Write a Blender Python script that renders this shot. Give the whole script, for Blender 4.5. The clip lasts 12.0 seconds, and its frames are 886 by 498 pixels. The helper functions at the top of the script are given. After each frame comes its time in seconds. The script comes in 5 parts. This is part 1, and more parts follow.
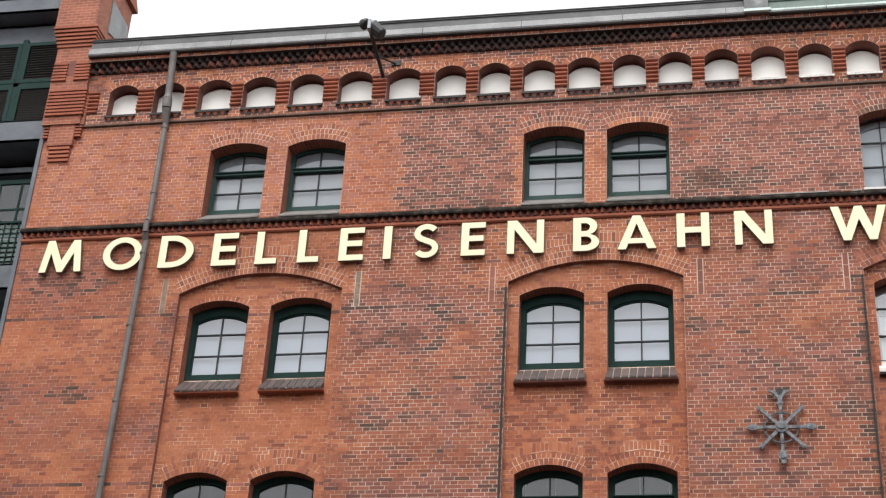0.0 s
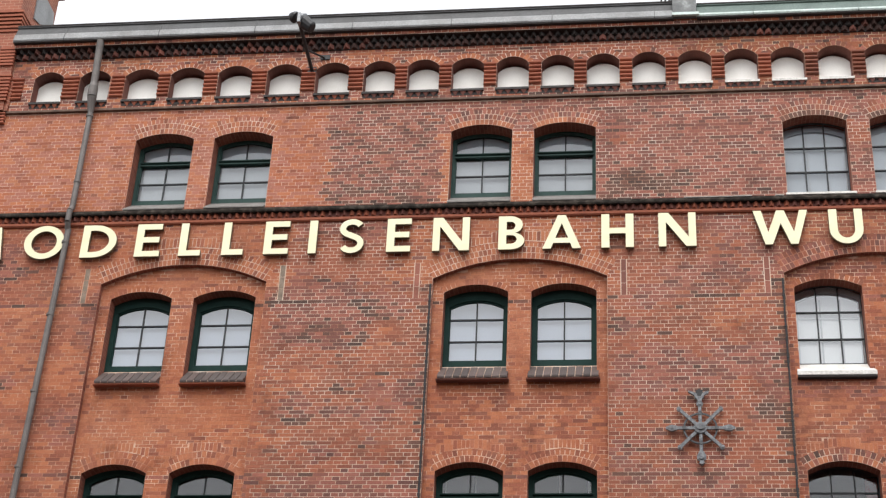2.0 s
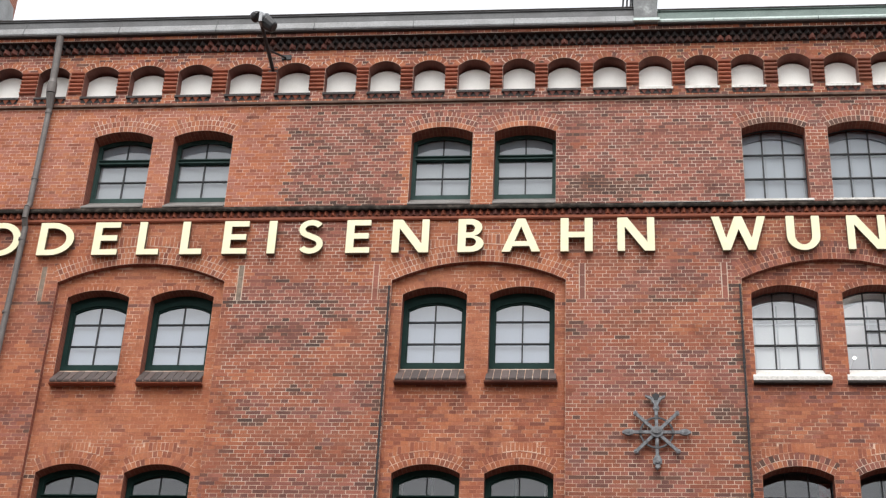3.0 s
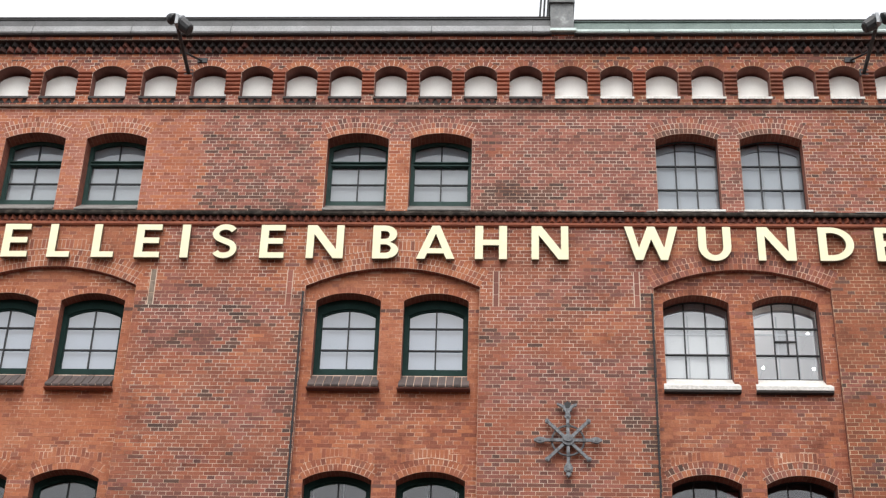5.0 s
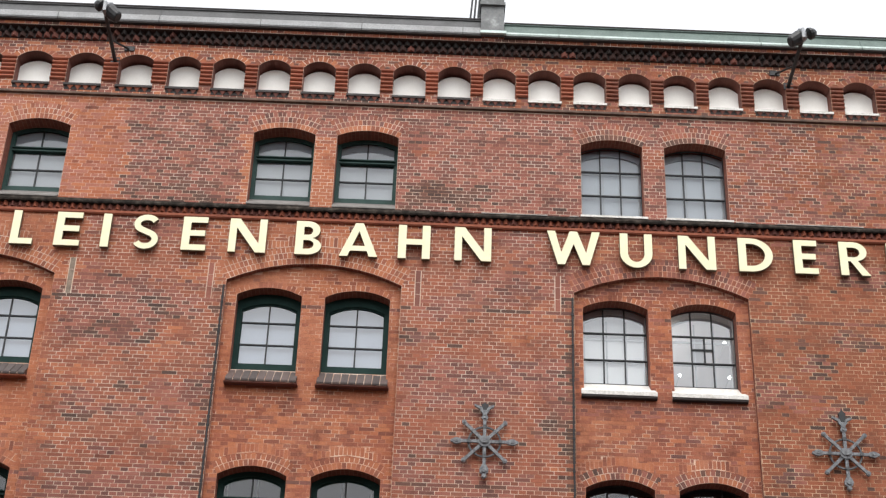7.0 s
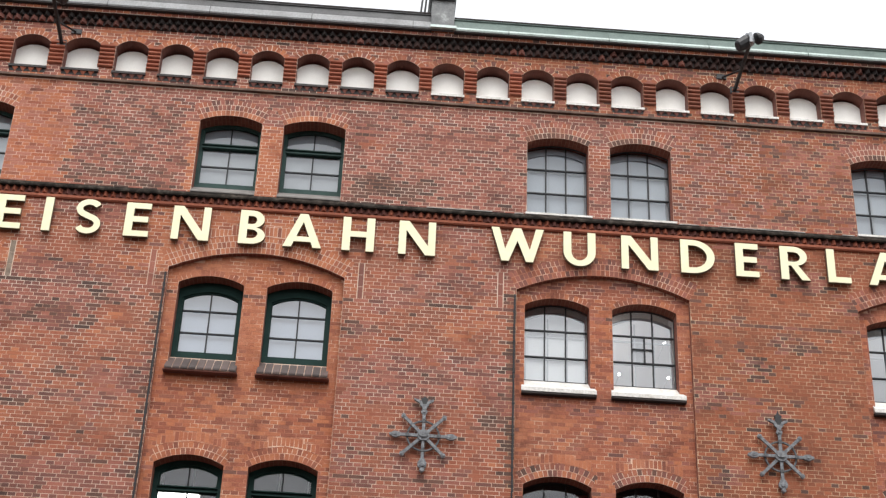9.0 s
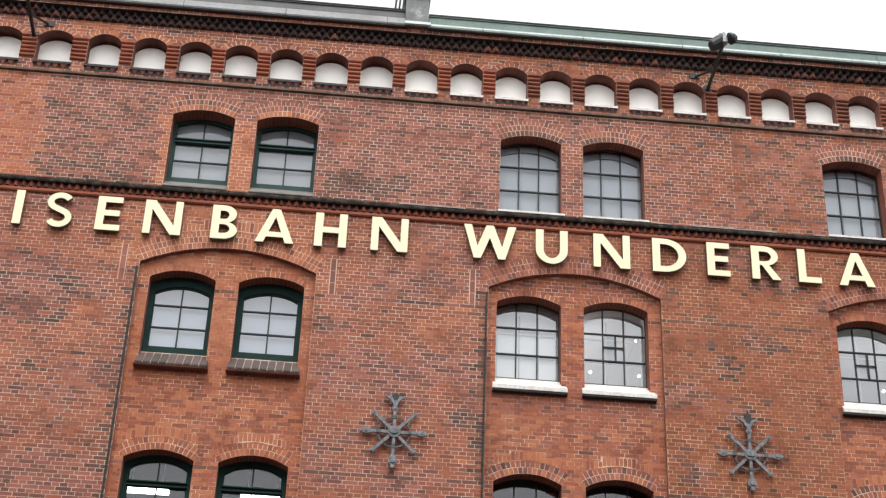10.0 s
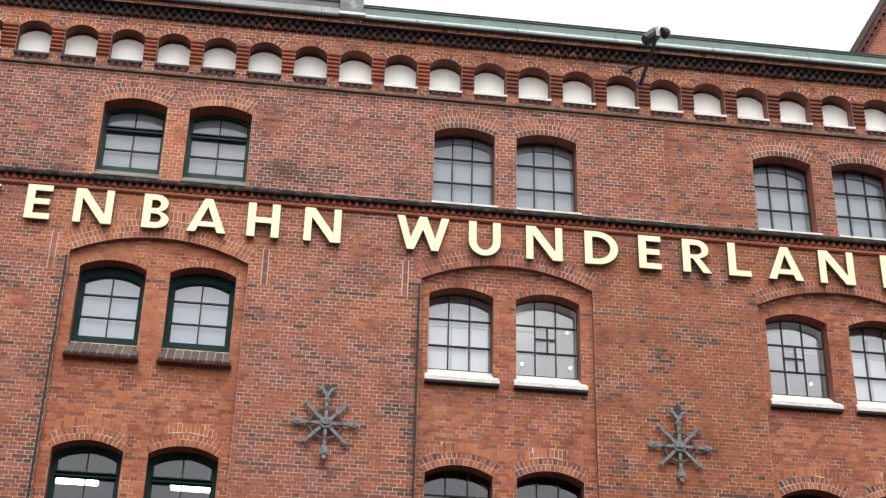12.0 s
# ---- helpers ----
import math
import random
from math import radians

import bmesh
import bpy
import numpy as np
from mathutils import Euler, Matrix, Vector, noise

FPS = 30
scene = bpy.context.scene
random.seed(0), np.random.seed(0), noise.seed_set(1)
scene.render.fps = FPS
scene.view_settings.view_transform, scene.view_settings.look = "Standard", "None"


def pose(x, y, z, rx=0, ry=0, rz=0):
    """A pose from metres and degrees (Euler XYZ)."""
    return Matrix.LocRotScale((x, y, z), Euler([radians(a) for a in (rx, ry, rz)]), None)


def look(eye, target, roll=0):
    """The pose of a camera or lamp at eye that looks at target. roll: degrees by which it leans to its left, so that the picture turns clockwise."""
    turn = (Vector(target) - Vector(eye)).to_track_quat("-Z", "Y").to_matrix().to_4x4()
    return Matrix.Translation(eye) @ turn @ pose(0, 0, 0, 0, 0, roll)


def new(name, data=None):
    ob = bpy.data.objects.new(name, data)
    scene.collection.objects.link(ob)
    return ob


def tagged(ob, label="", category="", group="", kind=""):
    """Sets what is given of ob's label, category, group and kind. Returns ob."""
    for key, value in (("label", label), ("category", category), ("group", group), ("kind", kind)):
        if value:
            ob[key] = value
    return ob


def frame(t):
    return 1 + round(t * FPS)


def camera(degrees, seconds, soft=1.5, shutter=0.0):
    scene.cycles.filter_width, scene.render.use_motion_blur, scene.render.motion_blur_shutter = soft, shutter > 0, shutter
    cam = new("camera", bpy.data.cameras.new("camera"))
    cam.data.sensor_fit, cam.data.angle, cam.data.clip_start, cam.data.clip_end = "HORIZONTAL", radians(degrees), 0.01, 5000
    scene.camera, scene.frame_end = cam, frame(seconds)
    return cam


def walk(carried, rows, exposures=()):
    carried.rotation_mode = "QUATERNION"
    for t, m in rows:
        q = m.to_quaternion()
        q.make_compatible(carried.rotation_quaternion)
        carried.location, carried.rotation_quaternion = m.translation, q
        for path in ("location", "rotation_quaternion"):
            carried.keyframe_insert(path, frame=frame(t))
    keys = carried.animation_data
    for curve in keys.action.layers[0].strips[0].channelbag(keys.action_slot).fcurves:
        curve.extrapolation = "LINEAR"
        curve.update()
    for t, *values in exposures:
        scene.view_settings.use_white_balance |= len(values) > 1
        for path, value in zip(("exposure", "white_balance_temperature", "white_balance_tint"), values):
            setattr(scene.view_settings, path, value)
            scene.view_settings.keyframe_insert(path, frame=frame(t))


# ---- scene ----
# ---- camera: one standpoint on the far side of the street, a slow pan ----
cam = camera(31.2845, 12.0, soft=1.3)
EYE_AT = (3.859, -25.6, 1.6)
TURNS = [
    (0.0, 11.347, 30.215, 3.417), (0.5, 10.692, 30.197, 3.296), (1.0, 9.918, 30.181, 3.130),
    (1.5, 9.069, 30.211, 3.094), (2.0, 8.217, 30.236, 3.035), (2.5, 7.289, 30.308, 2.945),
    (3.0, 6.516, 30.387, 2.864), (5.0, 2.940, 30.756, 1.797), (5.5, 1.913, 30.788, 1.718),
    (6.0, 0.975, 30.810, 1.649), (6.5, 0.260, 30.822, 1.818), (8.5, -1.946, 30.714, 2.455),
    (9.0, -2.669, 30.676, 2.431), (9.5, -3.279, 30.662, 2.394), (10.0, -3.837, 30.597, 2.333),
    (10.5, -4.380, 30.523, 2.179), (11.0, -5.016, 30.465, 1.978), (11.5, -5.939, 30.390, 1.663),
    (12.0, -6.660, 30.357, 1.313),
]
walk(cam, [(t, pose(*EYE_AT, 90 + tilt, 0, yaw) @ pose(0, 0, 0, 0, 0, roll)) for t, yaw, tilt, roll in TURNS])

# ---- light: bright overcast sky, a broad weak sun behind the cloud ----
world = bpy.data.worlds.new("overcast_sky")
scene.world = world
world.use_nodes = True
wn, wl = world.node_tree.nodes, world.node_tree.links
sky = wn.new("ShaderNodeTexSky")
sky.sky_type, sky.sun_disc = "NISHITA", False
sky.sun_elevation, sky.sun_rotation = radians(78), radians(160)
sky.air_density, sky.dust_density, sky.ozone_density = 1.0, 1.0, 1.0
grey = wn.new("ShaderNodeHueSaturation")
grey.inputs["Saturation"].default_value = 0.12
wl.new(sky.outputs[0], grey.inputs["Color"])
wl.new(grey.outputs[0], wn["Background"].inputs["Color"])
wn["Background"].inputs["Strength"].default_value = 0.15
sun = new("sun", bpy.data.lights.new("sun", "SUN"))
sun.data.energy, sun.data.angle, sun.data.color = 1.0, radians(40), (1.0, 0.98, 0.95)
sun.matrix_world = look((0, 0, 0), (0.05, 0.65, -1.0))
scene.view_settings.exposure = 1.36

# ---- materials ----
def nodes_of(name):
    m = bpy.data.materials.new(name)
    m.use_nodes = True
    t = m.node_tree
    return m, t.nodes, t.links, t.nodes["Principled BSDF"]


def ramp(n, stops):
    r = n.new("ShaderNodeValToRGB")
    e = r.color_ramp.elements
    while len(e) < len(stops):
        e.new(0.5)
    for k, (p, c) in enumerate(stops):
        e[k].position, e[k].color = p, (*c, 1)
    return r


def noise_tex(n, l, scale, detail=4, vec=None, rough=0.6):
    t = n.new("ShaderNodeTexNoise")
    t.inputs["Scale"].default_value, t.inputs["Detail"].default_value, t.inputs["Roughness"].default_value = scale, detail, rough
    if vec:
        l.new(vec, t.inputs["Vector"])
    return t


def mix(n, l, kind, fac, a, b):
    m = n.new("ShaderNodeMix")
    m.data_type, m.blend_type = "RGBA", kind
    for sock, v in ((m.inputs[0], fac), (m.inputs[6], a), (m.inputs[7], b)):
        if isinstance(v, (int, float)):
            sock.default_value = v
        elif isinstance(v, tuple):
            sock.default_value = (*v, 1)
        else:
            l.new(v, sock)
    return m.outputs[2]


def surface(name, stops, rough=0.8, metal=0.0, grain=60, stain=1.5, amount=0.35, bump=0.15, per_piece="", grime=(0.5, 0.45, 0.42), spec=0.3, bloom=0.0, soot=0.0, speck=0.8):
    """Colour from a ramp (noise, or one draw for each piece), with grain, large stains and fine relief."""
    m, n, l, b = nodes_of(name)
    pos = n.new("ShaderNodeNewGeometry").outputs["Position"]
    fine, big = noise_tex(n, l, grain, 5, pos), noise_tex(n, l, stain, 5, pos)
    r = ramp(n, stops)
    if per_piece == "island":
        l.new(n.new("ShaderNodeNewGeometry").outputs["Random Per Island"], r.inputs[0])
    elif per_piece == "object":
        l.new(n.new("ShaderNodeObjectInfo").outputs["Random"], r.inputs[0])
    else:
        l.new(noise_tex(n, l, stain * 2.3, 6, pos).outputs[0], r.inputs[0])
    mask = ramp(n, [(0.42, (0, 0, 0)), (0.72, (1, 1, 1))])
    l.new(big.outputs[0], mask.inputs[0])
    half = n.new("ShaderNodeMath")
    half.operation = "MULTIPLY"
    half.inputs[1].default_value = amount
    l.new(mask.outputs[0], half.inputs[0])
    c = mix(n, l, "MULTIPLY", half.outputs[0], r.outputs[0], grime)
    if bloom:
        pale = ramp(n, [(0.45, (0, 0, 0)), (0.75, (bloom, bloom, bloom))])
        l.new(noise_tex(n, l, 0.55, 6, pos, 0.7).outputs[0], pale.inputs[0])
        c = mix(n, l, "MIX", pale.outputs[0], c, (0.43, 0.21, 0.13))
    if soot:
        patch = ramp(n, [(0.53, (0, 0, 0)), (0.70, (soot, soot, soot))])
        l.new(noise_tex(n, l, 1.15, 9, pos, 0.74).outputs[0], patch.inputs[0])
        c = mix(n, l, "MULTIPLY", patch.outputs[0], c, (0.36, 0.31, 0.30))
    sp = ramp(n, [(0.3, (0.72, 0.72, 0.72)), (0.7, (1.2, 1.2, 1.2))])
    l.new(fine.outputs[0], sp.inputs[0])
    c = mix(n, l, "MULTIPLY", speck, c, sp.outputs[0])
    l.new(c, b.inputs["Base Color"])
    b.inputs["Roughness"].default_value, b.inputs["Metallic"].default_value = rough, metal
    b.inputs["Specular IOR Level"].default_value = spec
    bp = n.new("ShaderNodeBump")
    bp.inputs["Strength"].default_value, bp.inputs["Distance"].default_value = bump, 0.01
    l.new(fine.outputs[0], bp.inputs["Height"])
    l.new(bp.outputs[0], b.inputs["Normal"])
    return m


ORANGE = [(0.0, (0.335, 0.105, 0.051)), (0.35, (0.39, 0.127, 0.060)), (0.7, (0.435, 0.152, 0.070)), (1.0, (0.37, 0.127, 0.067))]
RED = [(0.0, (0.20, 0.065, 0.040)), (0.3, (0.275, 0.086, 0.048)), (0.75, (0.335, 0.107, 0.058)), (1.0, (0.25, 0.096, 0.061))]
PURPLE = [(0.0, (0.13, 0.057, 0.046)), (0.3, (0.207, 0.077, 0.057)), (0.65, (0.288, 0.103, 0.072)), (0.9, (0.335, 0.121, 0.083)), (1.0, (0.17, 0.078, 0.064))]
DARK = [(0.0, (0.070, 0.041, 0.032)), (0.5, (0.125, 0.060, 0.044)), (1.0, (0.175, 0.074, 0.052))]
BROWN = [(0.0, (0.195, 0.062, 0.031)), (0.4, (0.265, 0.083, 0.040)), (0.8, (0.315, 0.099, 0.047)), (1.0, (0.21, 0.077, 0.043))]
ROSE = [(0.0, (0.32, 0.118, 0.078)), (0.5, (0.385, 0.15, 0.102)), (1.0, (0.345, 0.13, 0.085))]
brick_mats = [surface("brick_" + nm, st, per_piece="island", amount=0.3, stain=0.9, grain=45, bump=0.3, bloom={"orange": 0.4, "red": 0.22}.get(nm, 0.08), soot=0.8)
              for nm, st in (("orange", ORANGE), ("red", RED), ("purple", PURPLE), ("dark", DARK), ("brown", BROWN), ("rose", ROSE))]
brick_solo = [surface("single_brick_" + nm, st, per_piece="object", amount=0.3, stain=0.9, grain=45, bump=0.3, bloom={"orange": 0.4, "red": 0.22}.get(nm, 0.08), soot=0.8)
              for nm, st in (("orange", ORANGE), ("red", RED), ("purple", PURPLE), ("dark", DARK), ("brown", BROWN), ("rose", ROSE))]
mortar_red = surface("mortar_red", [(0.38, (0.39, 0.145, 0.08)), (0.52, (0.53, 0.28, 0.18)), (0.68, (0.70, 0.51, 0.385))], stain=2.0, amount=0.3, grain=80, soot=0.7)
mortar_pink = surface("mortar_pink", [(0.36, (0.45, 0.21, 0.14)), (0.5, (0.60, 0.37, 0.275)), (0.66, (0.74, 0.56, 0.455))], stain=1.3, amount=0.3, grain=80, soot=0.5)
mortar_pale = surface("mortar_pale", [(0.37, (0.38, 0.185, 0.115)), (0.47, (0.64, 0.475, 0.36)), (0.64, (0.74, 0.635, 0.53))], stain=0.8, amount=0.45, grain=80, soot=0.7)
mortar_brown = surface("mortar_brown", [(0.34, (0.28, 0.105, 0.055)), (0.46, (0.46, 0.28, 0.17)), (0.60, (0.69, 0.53, 0.365))], stain=0.9, amount=0.4, grain=80, soot=0.7)
mortar_grey = surface("mortar_grey", [(0.3, (0.16, 0.12, 0.09)), (0.7, (0.32, 0.25, 0.19))], stain=3.0, amount=0.4, grain=60, bump=0.4)
mortar_arch = surface("mortar_arch", [(0.35, (0.46, 0.26, 0.17)), (0.65, (0.70, 0.57, 0.46))], stain=1.6, amount=0.35, grain=80, soot=0.7)
mortar_faint = surface("mortar_faint", [(0.36, (0.36, 0.13, 0.068)), (0.48, (0.48, 0.22, 0.135)), (0.62, (0.70, 0.50, 0.37))], stain=1.4, amount=0.3, grain=80, soot=0.7)
moulded = surface("moulded_brick", [(0.2, (0.28, 0.084, 0.05)), (0.8, (0.37, 0.122, 0.066))], stain=1.3, amount=0.5, grime=(0.35, 0.3, 0.3), bump=0.3)
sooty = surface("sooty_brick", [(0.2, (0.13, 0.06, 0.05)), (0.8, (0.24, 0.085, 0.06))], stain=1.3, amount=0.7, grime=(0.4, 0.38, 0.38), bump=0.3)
sooty_rib = surface("dirty_moulded_brick", [(0.2, (0.17, 0.066, 0.045)), (0.8, (0.29, 0.098, 0.056))], stain=2.0, amount=0.6, grime=(0.45, 0.42, 0.4), bump=0.3)
# Soot and shade together in one near-black colour, for dogtooth and underside.
soot_shade_black = surface("soot_and_shade_black_brick", [(0.2, (0.035, 0.024, 0.022)), (0.6, (0.075, 0.040, 0.033)), (0.9, (0.15, 0.058, 0.04))], stain=2.0, amount=0.5, bump=0.3)
string_mat = surface("weathered_string_course", [(0.25, (0.05, 0.036, 0.03)), (0.5, (0.12, 0.075, 0.055)), (0.75, (0.2, 0.13, 0.095))], stain=2.0, amount=0.4, bump=0.3)
sill_grey = surface("grey_sill_sheet", [(0.2, (0.13, 0.12, 0.11)), (0.8, (0.24, 0.225, 0.21))], stain=2.0, amount=0.4)
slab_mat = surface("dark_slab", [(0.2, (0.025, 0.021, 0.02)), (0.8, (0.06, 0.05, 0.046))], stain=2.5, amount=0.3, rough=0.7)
ledge_mat = surface("weathered_dark_ledge", [(0.3, (0.010, 0.009, 0.008)), (0.5, (0.03, 0.025, 0.021)), (0.68, (0.085, 0.072, 0.06))], stain=3.2, amount=0.4, rough=0.9, spec=0.08, bump=0.5)
white_sill = surface("white_sill_paint", [(0.2, (0.52, 0.50, 0.46)), (0.5, (0.66, 0.64, 0.60)), (0.8, (0.76, 0.74, 0.71))], stain=4, amount=0.5, grime=(0.62, 0.58, 0.52), bump=0.4, grain=30, rough=0.55)
plaster = surface("white_plaster", [(0.2, (0.80, 0.79, 0.74)), (0.8, (0.88, 0.87, 0.83))], stain=1.4, amount=0.3, grime=(0.72, 0.7, 0.67), bump=0.1, speck=0.2)
sill_brick = surface("sill_brick", [(0.0, (0.055, 0.042, 0.039)), (0.6, (0.105, 0.075, 0.067)), (1.0, (0.07, 0.054, 0.05))], per_piece="object", grain=50, bump=0.3, rough=0.6)
green = surface("green_frame_paint", [(0.2, (0.007, 0.026, 0.022)), (0.8, (0.014, 0.040, 0.034))], stain=3, amount=0.25, rough=0.6, grain=120, bump=0.05, spec=0.12)
green_worn = surface("worn_green_frame_paint", [(0.2, (0.016, 0.044, 0.038)), (0.8, (0.032, 0.068, 0.060))], stain=3, amount=0.25, rough=0.6, grain=120, bump=0.05, spec=0.2)
steel = surface("dark_steel_bar", [(0.2, (0.012, 0.014, 0.016)), (0.8, (0.03, 0.032, 0.034))], stain=6, amount=0.3, rough=0.5)
blind_mat = surface("pale_blind", [(0.2, (0.40, 0.455, 0.54)), (0.8, (0.455, 0.51, 0.595))], stain=0.8, amount=0.2, grime=(0.85, 0.85, 0.87), rough=0.9, bump=0.03, speck=0.2)
sheet_white = surface("white_backlit_sheet", [(0.2, (0.82, 0.85, 0.86)), (0.8, (0.87, 0.89, 0.90))], stain=0.8, amount=0.15, grime=(0.9, 0.9, 0.9), rough=0.9, bump=0.03, speck=0.2)
sheet_pale = surface("pale_grey_sheet", [(0.2, (0.44, 0.48, 0.52)), (0.8, (0.50, 0.54, 0.58))], stain=0.8, amount=0.2, grime=(0.85, 0.85, 0.87), rough=0.9, bump=0.03, speck=0.2)
# The white sheet passes some light from the added tubes behind it.
tree = sheet_white.node_tree
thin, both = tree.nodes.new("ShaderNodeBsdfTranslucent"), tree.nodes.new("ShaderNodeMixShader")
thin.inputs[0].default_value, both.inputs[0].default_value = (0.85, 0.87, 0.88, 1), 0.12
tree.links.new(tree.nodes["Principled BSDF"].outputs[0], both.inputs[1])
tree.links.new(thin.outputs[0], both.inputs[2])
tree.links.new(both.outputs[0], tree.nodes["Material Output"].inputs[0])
blind_grey = surface("grey_blind", [(0.2, (0.42, 0.45, 0.475)), (0.8, (0.49, 0.52, 0.545))], stain=0.8, amount=0.3, grime=(0.8, 0.8, 0.82), rough=0.9, bump=0.03, speck=0.2)
room_white = surface("white_room_paint", [(0.2, (0.74, 0.74, 0.74)), (0.8, (0.82, 0.82, 0.82))], stain=0.7, amount=0.15, grime=(0.85, 0.85, 0.86), bump=0.02, speck=0.2)
room_grey = surface("grey_room_paint", [(0.2, (0.30, 0.31, 0.32)), (0.8, (0.40, 0.41, 0.42))], stain=0.7, amount=0.25, grime=(0.75, 0.76, 0.78), bump=0.02, speck=0.2)
# The rooms' dimness is put into this dark colour.
room_dark = surface("room_shade_paint", [(0.2, (0.10, 0.10, 0.10)), (0.8, (0.16, 0.155, 0.15))], stain=0.7, amount=0.2)
cream = surface("cream_letter_paint", [(0.2, (0.76, 0.72, 0.47)), (0.8, (0.83, 0.79, 0.55))], stain=2.2, amount=0.25, grime=(0.85, 0.82, 0.75), rough=0.5, bump=0.03, speck=0.2)
cream_side = surface("letter_edge_brown", [(0.2, (0.10, 0.075, 0.045)), (0.8, (0.17, 0.13, 0.08))], stain=3, rough=0.5)
zinc = surface("weathered_zinc", [(0.2, (0.19, 0.193, 0.193)), (0.8, (0.31, 0.314, 0.314))], stain=1.2, amount=0.4, rough=0.6, metal=0.0, grain=30)
zinc_mid = surface("stained_zinc", [(0.25, (0.095, 0.10, 0.10)), (0.6, (0.17, 0.176, 0.176)), (0.8, (0.33, 0.35, 0.34))], stain=1.9, amount=0.3, rough=0.6, grain=30)
zinc_dark = surface("dark_zinc", [(0.2, (0.055, 0.056, 0.057)), (0.8, (0.10, 0.10, 0.102))], stain=1.2, amount=0.4, rough=0.6, metal=0.0, grain=30)
patina = surface("green_copper_patina", [(0.2, (0.085, 0.12, 0.105)), (0.8, (0.145, 0.19, 0.17))], stain=1.4, amount=0.5, grime=(0.55, 0.6, 0.58), rough=0.65, grain=30)
patina_pale = surface("pale_copper_edge", [(0.2, (0.42, 0.52, 0.48)), (0.8, (0.58, 0.66, 0.63))], stain=1.6, amount=0.4, rough=0.6, grain=30)
pipe_mat = surface("rain_pipe_grey", [(0.2, (0.10, 0.09, 0.084)), (0.8, (0.19, 0.172, 0.16))], stain=1.6, amount=0.4, rough=0.55, metal=0.2)
iron = surface("grey_painted_iron", [(0.3, (0.075, 0.08, 0.087)), (0.7, (0.27, 0.28, 0.29))], stain=8, amount=0.5, rough=0.4, grain=90, bump=0.2)
iron_dark = surface("dark_painted_iron", [(0.3, (0.035, 0.037, 0.04)), (0.7, (0.12, 0.125, 0.13))], stain=8, amount=0.5, rough=0.45, grain=90, bump=0.2)
black_metal = surface("black_lamp_metal", [(0.2, (0.012, 0.012, 0.013)), (0.8, (0.035, 0.035, 0.036))], stain=8, rough=0.45)
grey_metal = surface("grey_lamp_metal", [(0.2, (0.19, 0.20, 0.21)), (0.8, (0.33, 0.34, 0.35))], stain=8, rough=0.4, metal=0.3)
beam_mat = surface("slate_blue_beam", [(0.2, (0.07, 0.08, 0.095)), (0.8, (0.155, 0.17, 0.19))], stain=0.9, amount=0.4, rough=0.5)
ground_mat = surface("street_setts", [(0.2, (0.045, 0.044, 0.042)), (0.8, (0.09, 0.087, 0.084))], stain=0.4, grain=8, amount=0.3)


def brick_course_mat(name, low, high, joint):
    """Coursed brickwork for reveals, soffits, the turret and wall parts outside the view."""
    m, n, l, b = nodes_of(name)
    pos = n.new("ShaderNodeNewGeometry").outputs["Position"]
    sep, com = n.new("ShaderNodeSeparateXYZ"), n.new("ShaderNodeCombineXYZ")
    l.new(pos, sep.inputs[0])
    add = n.new("ShaderNodeMath")
    l.new(sep.outputs[0], add.inputs[0]), l.new(sep.outputs[1], add.inputs[1])
    l.new(add.outputs[0], com.inputs[0]), l.new(sep.outputs[2], com.inputs[1])
    flat = n.new("ShaderNodeCombineXYZ")
    l.new(sep.outputs[1], flat.inputs[0]), l.new(sep.outputs[0], flat.inputs[1])
    nrm, size, under, pick = n.new("ShaderNodeSeparateXYZ"), n.new("ShaderNodeMath"), n.new("ShaderNodeMath"), n.new("ShaderNodeMix")
    l.new(n.new("ShaderNodeNewGeometry").outputs["True Normal"], nrm.inputs[0])
    size.operation, under.operation, under.inputs[1].default_value, pick.data_type = "ABSOLUTE", "GREATER_THAN", 0.6, "VECTOR"
    l.new(nrm.outputs[2], size.inputs[0]), l.new(size.outputs[0], under.inputs[0]), l.new(under.outputs[0], pick.inputs[0])
    l.new(com.outputs[0], pick.inputs[4]), l.new(flat.outputs[0], pick.inputs[5])
    bt = n.new("ShaderNodeTexBrick")
    l.new(pick.outputs[1], bt.inputs["Vector"])
    for key, v in (("Scale", 1.0), ("Brick Width", 0.207), ("Row Height", 0.0755), ("Mortar Size", 0.0052), ("Mortar Smooth", 0.2)):
        bt.inputs[key].default_value = v
    bt.inputs["Color1"].default_value, bt.inputs["Color2"].default_value = (*low, 1), (*high, 1)
    bt.inputs["Mortar"].default_value = (*joint, 1)
    nz = noise_tex(n, l, 2.0, 6, pos)
    rr = ramp(n, [(0.35, (0.65, 0.62, 0.6)), (0.65, (1, 1, 1))])
    l.new(nz.outputs[0], rr.inputs[0])
    l.new(mix(n, l, "MULTIPLY", 0.7, bt.outputs[0], rr.outputs[0]), b.inputs["Base Color"])
    b.inputs["Roughness"].default_value = 0.85
    return m


# First copy is darker: weak bounce light inside the openings is in its colour.
shaded_reveal = brick_course_mat("shaded_reveal_brickwork", (0.19, 0.05, 0.031), (0.27, 0.077, 0.044), (0.31, 0.145, 0.092))
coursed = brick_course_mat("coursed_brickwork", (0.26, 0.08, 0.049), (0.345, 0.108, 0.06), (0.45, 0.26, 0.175))


